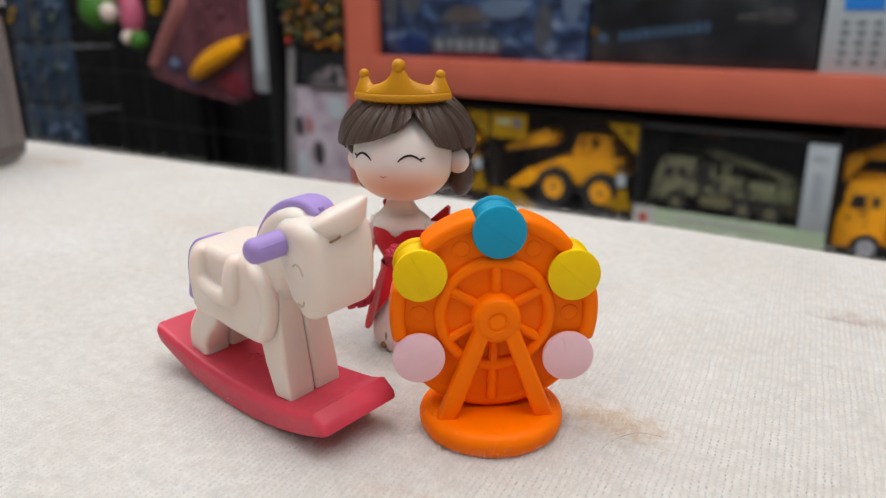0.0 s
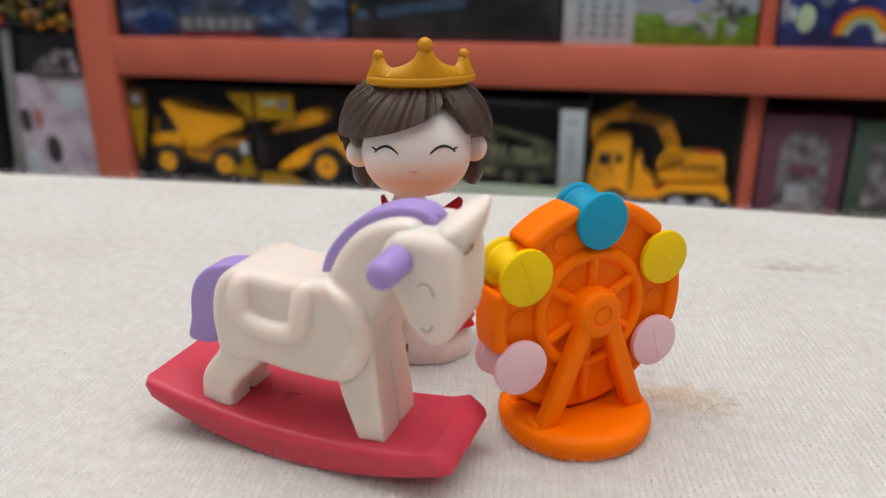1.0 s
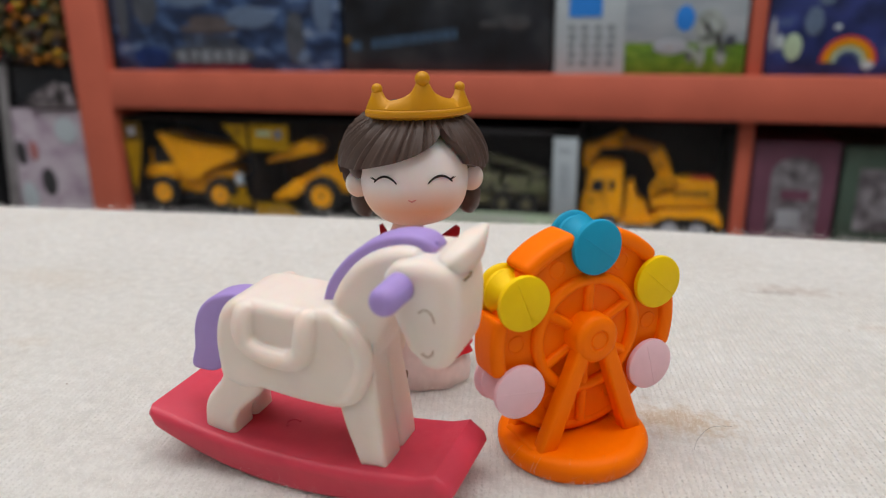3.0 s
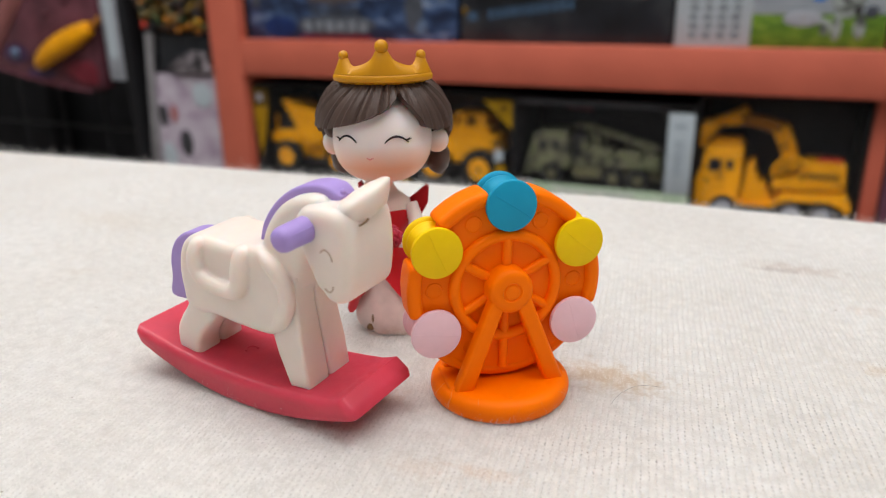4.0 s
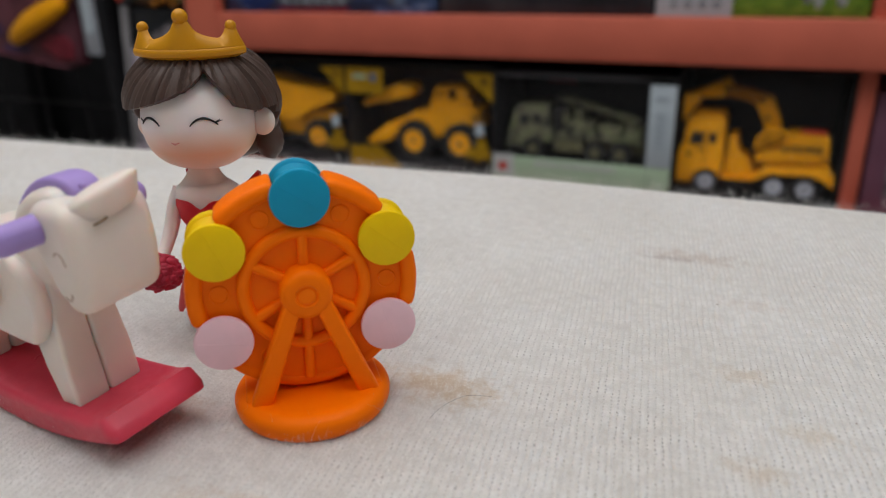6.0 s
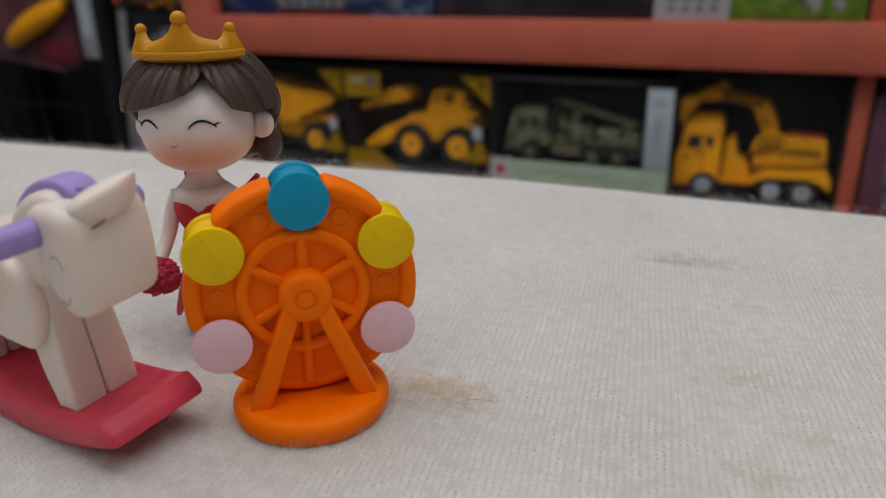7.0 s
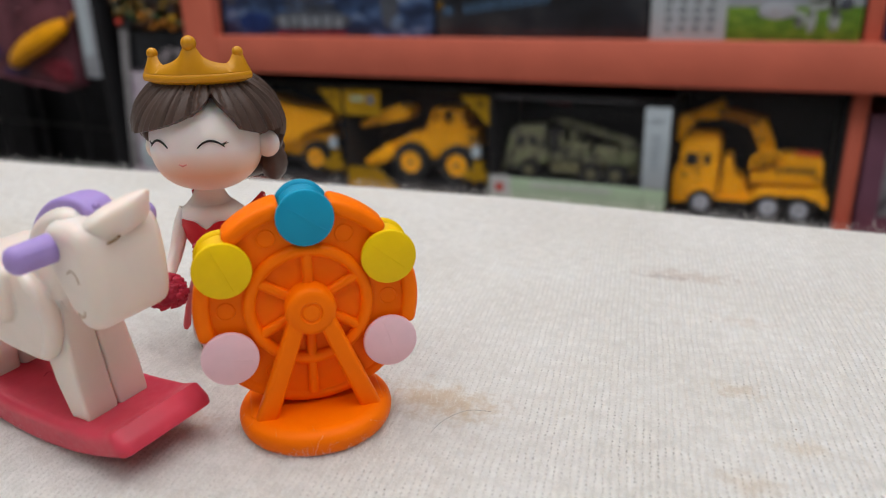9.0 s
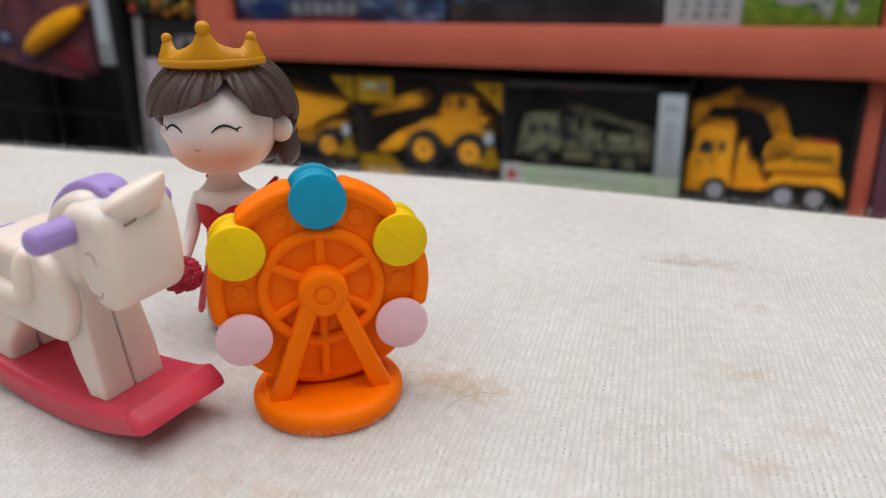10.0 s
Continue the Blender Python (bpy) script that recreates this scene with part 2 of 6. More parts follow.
SHELF = solid("coral_laminate", (0.60, 0.142, 0.088), 0.45, cloud=14, wear=0.08, grain=300)
DARKSHELF = solid("shelf_back_board", (0.038, 0.033, 0.034), 0.6, cloud=10, wear=0.2)
BLACK = solid("black_card", (0.023, 0.021, 0.023), 0.4, cloud=30, wear=0.3)
RUBBER = solid("black_rubber", (0.016, 0.015, 0.015), 0.7, cloud=80)
AMBER = solid("amber_toy_plastic", (0.80, 0.335, 0.002), 0.4, cloud=40, wear=0.10)
AMBERPRINT = solid("amber_print", (0.38, 0.215, 0.006), 0.4, cloud=40, wear=0.2)
KHAKI = printed("khaki_camouflage_plastic", [(0.36, rgb(0.026, 0.026, 0.020)), (0.45, rgb(0.065, 0.064, 0.036)), (0.55, rgb(0.17, 0.16, 0.09)), (0.64, rgb(0.09, 0.11, 0.04))], 75, 3, (1, 1, 1), 0.5)
GREYPL = solid("grey_plastic", (0.36, 0.38, 0.42), 0.45, cloud=50, wear=0.15)
WHITE = solid("white_card", (0.46, 0.53, 0.57), 0.5, cloud=20, wear=0.06)
PALEGREEN = solid("pale_green_card", (0.40, 0.52, 0.36), 0.5, cloud=20, wear=0.08)
BLUE = solid("bright_blue_print", (0.02, 0.22, 0.70), 0.45, cloud=30)
REDPRINT = solid("red_print", (0.55, 0.05, 0.03), 0.45, cloud=30)
WINDOW = glassy("clear_window_film", (0.96, 0.97, 0.98), 0.04, 0.996, 1.14)
JARGLASS = glassy("cloudy_clear_plastic", (0.80, 0.79, 0.78), 0.22, 0.90)
WALL = solid("shop_wall_paint", (0.62, 0.60, 0.57), 0.8, cloud=3, wear=0.06)
TILE = solid("shop_floor", (0.30, 0.28, 0.26), 0.5, cloud=4, wear=0.12)
CEIL = solid("ceiling_paint", (0.75, 0.74, 0.72), 0.85, cloud=3, wear=0.04)
WOOD = solid("table_wood", (0.30, 0.20, 0.12), 0.5, cloud=12, wear=0.2)
GLOW, _nt, _b = nodes_of("lamp_diffuser")
_b.inputs["Emission Color"].default_value, _b.inputs["Emission Strength"].default_value = rgb(0.95, 0.97, 1.0), 1.5


# ---- mesh tools ----
def thing(name, m, label, category, group="", kind=""):
    ob = new(name)
    ob.empty_display_size = 0.01
    ob.matrix_world = m
    return tagged(ob, label, category, group, kind)


def finish(bm, name, mats, k=1.0, sharp=38):
    me = bpy.data.meshes.new(name)
    if k != 1.0:
        bm.transform(Matrix.Diagonal((k, k, k, 1)))
    bmesh.ops.recalc_face_normals(bm, faces=bm.faces)
    bm.to_mesh(me)
    bm.free()
    for mt in mats if isinstance(mats, (list, tuple)) else [mats]:
        me.materials.append(mt)
    me.polygons.foreach_set("use_smooth", [True] * len(me.polygons))
    me.set_sharp_from_angle(angle=radians(sharp))
    return me


def part(name, bm, material, parent, label="", k=1.0, sharp=38, kind=""):
    ob = new(name, finish(bm, name, material, k, sharp))
    ob.parent = parent
    return tagged(ob, label, kind=kind)


def curve_pts(pts, n=6, closed=False):
    """Catmull-Rom through the points."""
    P = [Vector(p) for p in pts]
    out, N = [], len(P)
    for i in range(N if closed else N - 1):
        a, b, c, d = (P[(i - 1) % N] if closed or i else P[0]), P[i], P[(i + 1) % N], (P[(i + 2) % N] if closed or i + 2 < N else P[-1])
        for j in range(n):
            t = j / n
            out.append(0.5 * (2 * b + (c - a) * t + (2 * a - 5 * b + 4 * c - d) * t * t + (3 * b - a - 3 * c + d) * t ** 3))
    if not closed:
        out.append(P[-1])
    return out


def box(bm, x0, x1, y0, y1, z0, z1, bev=0.0, seg=2, m=None):
    vs = [bm.verts.new(p) for p in ((x0, y0, z0), (x1, y0, z0), (x1, y1, z0), (x0, y1, z0), (x0, y0, z1), (x1, y0, z1), (x1, y1, z1), (x0, y1, z1))]
    fs = [bm.faces.new([vs[i] for i in q]) for q in ((0, 3, 2, 1), (4, 5, 6, 7), (0, 1, 5, 4), (1, 2, 6, 5), (2, 3, 7, 6), (3, 0, 4, 7))]
    if m is not None:
        bmesh.ops.transform(bm, matrix=m, verts=vs)
    if bev:
        es = list({e for f in fs for e in f.edges})
        bmesh.ops.bevel(bm, geom=es, offset=bev, segments=seg, profile=0.5, affect="EDGES")
    return vs


def slab(bm, pts, y0, y1, bev=0.0, seg=3):
    """An outline in (x, z), drawn out from y0 to y1, with rounded rims."""
    a = [bm.verts.new((p[0], y0, p[1])) for p in pts]
    b = [bm.verts.new((p[0], y1, p[1])) for p in pts]
    n = len(pts)
    bm.faces.new(a), bm.faces.new(b[::-1])
    for i in range(n):
        bm.faces.new([a[i], b[i], b[(i + 1) % n], a[(i + 1) % n]])
    if bev:
        es = []
        for ring in (a, b):
            for i in range(n):
                es.append(bm.edges.get((ring[i], ring[(i + 1) % n])))
        bmesh.ops.bevel(bm, geom=es, offset=bev, segments=seg, profile=0.5, affect="EDGES", clamp_overlap=True)


def dense(pts, step):
    """Straight sides cut into short pieces."""
    out = []
    for a, b in zip(pts, pts[1:] + pts[:1]):
        k = max(1, int(math.dist(a, b) / step))
        out += [(a[0] + (b[0] - a[0]) * i / k, a[1] + (b[1] - a[1]) * i / k) for i in range(k)]
    return out


def pillow(bm, pts, y0, y1, r, seg=4):
    """Like slab, with rims rounded by the radius r."""
    n = len(pts)
    area = sum(pts[i][0] * pts[(i + 1) % n][1] - pts[(i + 1) % n][0] * pts[i][1] for i in range(n))
    sgn = 1.0 if area > 0 else -1.0
    def shrink(loop, d):
        # move each point inwards, recomputing the way in, and ease bunched points apart
        out = []
        for i in range(n):
            d1, d2 = (loop[i] - loop[i - 1]).normalized(), (loop[(i + 1) % n] - loop[i]).normalized()
            m = Vector((-(d1.y + d2.y), d1.x + d2.x)) * sgn
            out.append(loop[i] + (m.normalized() * d * min(1.3, 2 / max(0.8, m.length)) if m.length > 1e-6 else m))
        eased = []
        for i in range(n):
            mid, tangent = (out[i - 1] + out[(i + 1) % n]) / 2, (out[(i + 1) % n] - out[i - 1])
            tangent = tangent.normalized() if tangent.length > 1e-9 else tangent
            eased.append(out[i] + tangent * (mid - out[i]).dot(tangent) * 0.5)
        return eased

    half, loop, at = [], [Vector(p) for p in pts], 0.0
    for k in range(seg + 1):
        q = math.pi / 2 * k / seg
        ins = r * (1 - math.cos(q))
        for _ in range(3 if k else 0):
            loop = shrink(loop, (ins - at) / 3)
        at = ins
        half.append((loop, y0 + r * (1 - math.sin(q))))
    rings = half[::-1] + [(lp, y0 + y1 - yy) for lp, yy in half]
    loops = [[bm.verts.new((p.x, yy, p.y)) for p in lp] for lp, yy in rings]
    for p, q in zip(loops, loops[1:]):
        for i in range(n):
            bm.faces.new([p[i], q[i], q[(i + 1) % n], p[(i + 1) % n]])
    bm.faces.new(loops[0][::-1]), bm.faces.new(loops[-1])


def lathe(bm, prof, n=32, m=None, mi=0, caps=True):
    rings = []
    for r, z in prof:
        rings.append([bm.verts.new((r * math.cos(2 * math.pi * i / n), r * math.sin(2 * math.pi * i / n), z)) for i in range(n)])
    fs = []
    for p, q in zip(rings, rings[1:]):
        fs += [bm.faces.new([p[i], p[(i + 1) % n], q[(i + 1) % n], q[i]]) for i in range(n)]
    if caps:
        fs += [bm.faces.new(rings[0][::-1]), bm.faces.new(rings[-1])]
    for f in fs:
        f.material_index = mi
    vs = [v for r in rings for v in r]
    if m is not None:
        bmesh.ops.transform(bm, matrix=m, verts=vs)
    return vs


def tube(bm, pts, radii, n=10, mi=0, flat=1.0):
    """A round bar along the points; radii one number or one per point."""
    P = [Vector(p) for p in pts]
    R = radii if isinstance(radii, (list, tuple)) else [radii] * len(P)
    rings, side = [], None
    for i, p in enumerate(P):
        d = (P[min(i + 1, len(P) - 1)] - P[max(i - 1, 0)]).normalized()
        if side is None:
            side = d.orthogonal().normalized()
        side = (side - d * side.dot(d)).normalized()
        up = d.cross(side)
        rings.append([bm.verts.new(p + (side * math.cos(2 * math.pi * k / n) + up * flat * math.sin(2 * math.pi * k / n)) * R[i]) for k in range(n)])
    fs = []
    for a, b in zip(rings, rings[1:]):
        fs += [bm.faces.new([a[k], a[(k + 1) % n], b[(k + 1) % n], b[k]]) for k in range(n)]
    fs += [bm.faces.new(rings[0][::-1]), bm.faces.new(rings[-1])]
    for f in fs:
        f.material_index = mi
    return rings


def ball(bm, c, r, u=24, v=14, mi=0, shape=None):
    """An ellipsoid; shape(x, y, z of the unit ball) may push its radius."""
    c, r = Vector(c), Vector(r if isinstance(r, (list, tuple)) else (r, r, r))
    rows = []
    for j in range(1, v):
        th = math.pi * j / v
        row = []
        for i in range(u):
            ph = 2 * math.pi * i / u
            d = Vector((math.sin(th) * math.cos(ph), math.sin(th) * math.sin(ph), math.cos(th)))
            s = shape(d) if shape else 1.0
            row.append(bm.verts.new(c + Vector((d.x * r.x, d.y * r.y, d.z * r.z)) * s))
        rows.append(row)
    top, bot = bm.verts.new(c + Vector((0, 0, r.z)) * (shape(Vector((0, 0, 1))) if shape else 1)), bm.verts.new(c - Vector((0, 0, r.z)) * (shape(Vector((0, 0, -1))) if shape else 1))
    fs = []
    for a, b in zip(rows, rows[1:]):
        fs += [bm.faces.new([a[i], b[i], b[(i + 1) % u], a[(i + 1) % u]]) for i in range(u)]
    fs += [bm.faces.new([top, rows[0][i], rows[0][(i + 1) % u]]) for i in range(u)]
    fs += [bm.faces.new([bot, rows[-1][(i + 1) % u], rows[-1][i]]) for i in range(u)]
    for f in fs:
        f.material_index = mi
    return fs


def arc_band(bm, r0, r1, a0, a1, y0, y1, cz, n=24, bev=0.0, seg=2):
    """Part of a flat ring standing in the x-z plane about (0, cz)."""
    pts = []
    for i in range(n + 1):
        a = radians(a0 + (a1 - a0) * i / n)
        pts.append((r1 * math.cos(a), cz + r1 * math.sin(a)))
    for i in range(n, -1, -1):
        a = radians(a0 + (a1 - a0) * i / n)
        pts.append((r0 * math.cos(a), cz + r0 * math.sin(a)))
    slab(bm, pts, y0, y1, bev, seg)


def soft_arc(bm, r0, r1, y0, y1, a0, a1, cz, r, n=22, q=5):
    """A fat bar bent along a circle in the x-z plane, all its edges and both ends rounded by r."""
    sec = []
    for cx, cy, b in ((r1 - r, y1 - r, 0), (r0 + r, y1 - r, 90), (r0 + r, y0 + r, 180), (r1 - r, y0 + r, 270)):
        sec += [(cx + r * math.cos(radians(b + 90 * k / q)), cy + r * math.sin(radians(b + 90 * k / q))) for k in range(q + 1)]
    mr, my = (r0 + r1) / 2, (y0 + y1) / 2
    cap = math.degrees(0.8 * r / r1)
    stops = [(a0 + cap * (1 - math.cos(radians(90 * k / 4))), 1 - 0.8 * r / (r1 - r0) * (1 - math.sin(radians(90 * k / 4)))) for k in range(5)]
    ends = [(a0 + a1 - a, f) for a, f in stops[::-1]]
    mids = [(a0 + cap + (a1 - a0 - 2 * cap) * k / n, 1.0) for k in range(1, n)]
    loops = []
    for a, f in stops + mids + ends:
        c, sn = math.cos(radians(a)), math.sin(radians(a))
        loops.append([bm.verts.new(((mr + (u - mr) * f) * c, my + (v - my) * (1 - (1 - f) * (r1 - r0) / (y1 - y0)), cz + (mr + (u - mr) * f) * sn)) for u, v in sec])
    m = len(sec)
    for p, w in zip(loops, loops[1:]):
        for k in range(m):
            bm.faces.new([p[k], p[(k + 1) % m], w[(k + 1) % m], w[k]])
    bm.faces.new(loops[0][::-1]), bm.faces.new(loops[-1])


def ring_tube(bm, R, r, y, cz, n=56, k=10):
    rows = []
    for i in range(n):
        a = 2 * math.pi * i / n
        rows.append([bm.verts.new(((R + r * math.cos(2 * math.pi * j / k)) * math.cos(a), y + r * math.sin(2 * math.pi * j / k), cz + (R + r * math.cos(2 * math.pi * j / k)) * math.sin(a))) for j in range(k)])
    for i in range(n):
        p, q = rows[i], rows[(i + 1) % n]
        for j in range(k):
            bm.faces.new([p[j], p[(j + 1) % k], q[(j + 1) % k], q[j]])


def spin_y(x, y, z):
    """Turns a lathe's axis to the y direction, at (x, y, z)."""
    return pose(x, y, z, 90, 0, 0)


# ---- the room ----
FLOOR = -0.78


def structure(name, bm, material, label, k=1.0):
    return tagged(new(name, finish(bm, name, material, k)), label, name.split("_")[0], kind="structure")


def room():
    bm = bmesh.new()
    box(bm, -3.4, 2.6, -2.6, 1.75, FLOOR - 0.05, FLOOR)
    structure("floor", bm, TILE, "grey-brown shop floor, smooth and slightly worn")
    bm = bmesh.new()
    box(bm, -3.4, 2.6, -2.6, 1.75, CEILING, CEILING + 0.05)
    structure("ceiling", bm, CEIL, "plain white painted shop ceiling")
    for name, e in (("wall_north", (-3.5, 2.7, 1.75, 1.85)), ("wall_south", (-3.5, 2.7, -2.7, -2.6)), ("wall_west", (-3.5, -3.4, -2.6, 1.75)), ("wall_east", (2.6, 2.7, -2.6, 1.75))):
        bm = bmesh.new()
        box(bm, *e, FLOOR - 0.05, CEILING + 0.05)
        structure(name, bm, WALL, "plain off-white painted shop wall")


room()


def ceiling_panel(x, y):
    t = thing("ceiling_light", pose(x, y, CEILING), "square white ceiling panel light, out of view on the ceiling", "ceiling light", "ceiling lights")
    bm = bmesh.new()
    for e in ((-0.57, 0.57, -0.57, -0.555), (-0.57, 0.57, 0.555, 0.57), (-0.57, -0.555, -0.555, 0.555), (0.555, 0.57, -0.555, 0.555)):
        box(bm, *e, -0.03, 0.0, 0.003)
    part("frame", bm, WHITE, t)
    bm = bmesh.new()
    box(bm, -0.555, 0.555, -0.555, 0.555, -0.012, -0.002)
    part("diffuser", bm, GLOW, t, "glowing white diffuser")


for lx, ly, watts in LAMPS:
    ceiling_panel(lx, ly)


# ---- table and cloth ----
def edge_y(x):
    """The far rim of the table, seen from above."""
    return 0.2355 - 0.085 * max(0.0, -x - 0.03)


def table():
    t = thing("table", pose(0, 0, FLOOR), "plain wooden shop table hidden under a cream cloth", "table")
    h = -FLOOR - 0.0035
    bm = bmesh.new()
    box(bm, -0.78, 0.70, -0.42, 0.172, h - 0.03, h, 0.003)
    part("tabletop", bm, WOOD, t)
    bm = bmesh.new()
    box(bm, -0.025, 0.025, -0.025, 0.025, 0, h - 0.03, 0.003)
    leg_mesh = finish(bm, "leg", WOOD)
    for x, y in ((-0.72, -0.36), (0.64, -0.36), (-0.72, 0.11), (0.64, 0.11)):
        ob = new("leg", leg_mesh)
        ob.parent, ob.location = t, (x, y, 0)


table()


def cloth_z(x, y):
    n = noise.noise(Vector((x * 60, y * 60, 0.3))) * 0.00022 + noise.noise(Vector((x * 260, y * 260, 1.3))) * 0.00012
    d = edge_y(x) - y
    return n - 0.00015 - (0.0010 * max(0.0, 1 - d / 0.012) ** 2 if d < 0.012 else 0.0)


def tablecloth():
    xs = np.concatenate([np.linspace(-0.80, -0.22, 50), np.linspace(-0.217, 0.16, 190), np.linspace(0.165, 0.72, 45)])
    rows = []
    for s in np.concatenate([np.linspace(-0.46, 0.02, 40), np.linspace(0.0225, 1.0, 190)]):
        rows.append((s, 0.0))
    verts, faces, nx = [], [], len(xs)
    total = 0
    for s, _ in rows:
        for x in xs:
            e = edge_y(x)
            y = s if s <= 0.02 else 0.02 + (e - 0.02) * (s - 0.02) / 0.98
            verts.append((x, y, cloth_z(x, y)))
        total += 1
    # the far hem rolls over the rim and hangs down
    for j in range(1, 15):
        a = min(j, 7) / 7 * math.pi / 2
        drop = 0.0 if j <= 7 else (j - 7) * 0.03
        for x in xs:
            e = edge_y(x)
            wave = 0.004 * math.sin(x * 38) * min(1.0, drop / 0.08)
            verts.append((x, e + 0.006 * math.sin(a) + wave, -0.0012 - 0.006 * (1 - math.cos(a)) - drop))
        total += 1
    for j in range(total - 1):
        for i in range(nx - 1):
            a = j * nx + i
            faces.append((a, a + 1, a + nx + 1, a + nx))
    me = bpy.data.meshes.new("tablecloth")
    me.from_pydata(verts, [], faces)
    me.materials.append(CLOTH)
    me.polygons.foreach_set("use_smooth", [True] * len(me.polygons))
    ob = tagged(new("tablecloth", me), "cream fuzzy knitted tablecloth with faint brown stains", "tablecloth")
    sol = ob.modifiers.new("thickness", "SOLIDIFY")
    sol.thickness, sol.offset = 0.0012, -1
    return ob


CLOTHOB = tablecloth()


def fluff(parent):
    """Loose fibres standing out of the knit, thickest along the far hem."""
    rng = np.random.default_rng(5)
    verts, faces = [], []

    def strand(x, y, z, length, lean, az, w):
        d = np.array([math.cos(az) * lean, math.sin(az) * lean, 1.0])
        d /= np.linalg.norm(d)
        side = np.array([-math.sin(az), math.cos(az), 0.0]) * w
        bend = rng.normal(0, 0.75, 3)
        p, base = np.array([x, y, z]), len(verts)
        for k in range(4):
            s = side * (1 - k / 3.2)
            verts.append(tuple(p - s)), verts.append(tuple(p + s))
            p = p + d * length / 3
            d = d + bend * 0.45 + np.array([0, 0, -0.18])
            d /= np.linalg.norm(d)
        for k in range(3):
            a = base + 2 * k
            faces.append((a, a + 1, a + 3, a + 2))

    for _ in range(26000):
        x, y = rng.uniform(-0.17, 0.12), rng.uniform(0.045, 0.235)
        if y > edge_y(x):
            continue
        strand(x, y, cloth_z(x, y), rng.uniform(0.0004, 0.0011), rng.uniform(0.6, 3.0), rng.uniform(0, 6.28), 0.000016)
    for _ in range(60000):
        x, y = rng.uniform(-0.14, 0.0), rng.uniform(0.05, 0.15)
        strand(x, y, cloth_z(x, y), rng.uniform(0.0005, 0.0016), rng.uniform(0.5, 3.0), rng.uniform(0, 6.28), 0.000020)
    for _ in range(9000):
        x = rng.uniform(-0.42, 0.16)
        y = edge_y(x) + rng.normal(0.001, 0.003)
        z = -0.0012 if y > edge_y(x) else cloth_z(x, y)
        long = rng.random() < 0.16
        strand(x, y, z, rng.uniform(0.002, 0.0055) if long else abs(rng.normal(0.0006, 0.0009)) + 0.0004, rng.uniform(0.8, 3.5), rng.uniform(0, 6.28), 0.000026)
    for cx, cy, r in ((-0.0192, 0.1152, 0.0109), (-0.045, 0.133, 0.0076)):
        for _ in range(330):
            a, q = rng.uniform(0, 6.28), r + abs(rng.normal(0.0002, 0.0006))
            x, y = cx + q * math.cos(a), cy + q * math.sin(a)
            strand(x, y, cloth_z(x, y), rng.uniform(0.0014, 0.0055), rng.uniform(0.2, 1.6), rng.uniform(0, 6.28), 0.000024)
    for _ in range(480):
        u, side = rng.uniform(-25, 26), rng.choice([-1, 1])
        c, s = math.cos(radians(-8)), math.sin(radians(-8))
        lx, ly = u * 0.0008, side * 7.4 * 0.0008 + rng.normal(0, 0.0005)
        x, y = -0.0536 + c * lx - s * ly, 0.102 + s * lx + c * ly
        strand(x, y, cloth_z(x, y), rng.uniform(0.0014, 0.0048), rng.uniform(0.2, 1.8), rng.uniform(0, 6.28), 0.000023)
    me = bpy.data.meshes.new("fluff")
    me.from_pydata(verts, [], faces)
    me.materials.append(FIBRE)
    ob = new("fluff", me)
    ob.parent = parent
    tagged(ob, "fine loose cream fibres", kind="stuff")


fluff(CLOTHOB)


def lint(parent):
    """A few dark specks caught in the nap."""
    rng = random.Random(21)
    bm = bmesh.new()
    for _ in range(36):
        x, y = rng.uniform(-0.12, 0.10), rng.uniform(0.06, 0.22)
        r = rng.uniform(0.00005, 0.00012)
        ball(bm, (x, y, cloth_z(x, y) + r * 0.6), (r * rng.uniform(0.8, 2.0), r, r * 0.6), 6, 4)
    part("lint", bm, CHIP_AND_SHADE, parent, "scattered tiny brown specks", kind="stuff")


lint(CLOTHOB)


def stray_hair():
    bm = bmesh.new()
    pts = curve_pts([(-0.0020, 0.1172, 0.0002), (-0.0014, 0.1195, 0.0006), (0.0003, 0.1225, 0.0008), (0.0020, 0.1240, 0.0006), (0.0040, 0.1250, 0.0002)], 5)
    tube(bm, pts, 0.000017, 5)
    ob = new("stray_hair", finish(bm, "stray_hair", INK))
    tagged(ob, "single short dark hair lying on the cloth", "hair")


stray_hair()

# ---- the toys, drawn in units of 0.8 mm ----
U = 0.0008


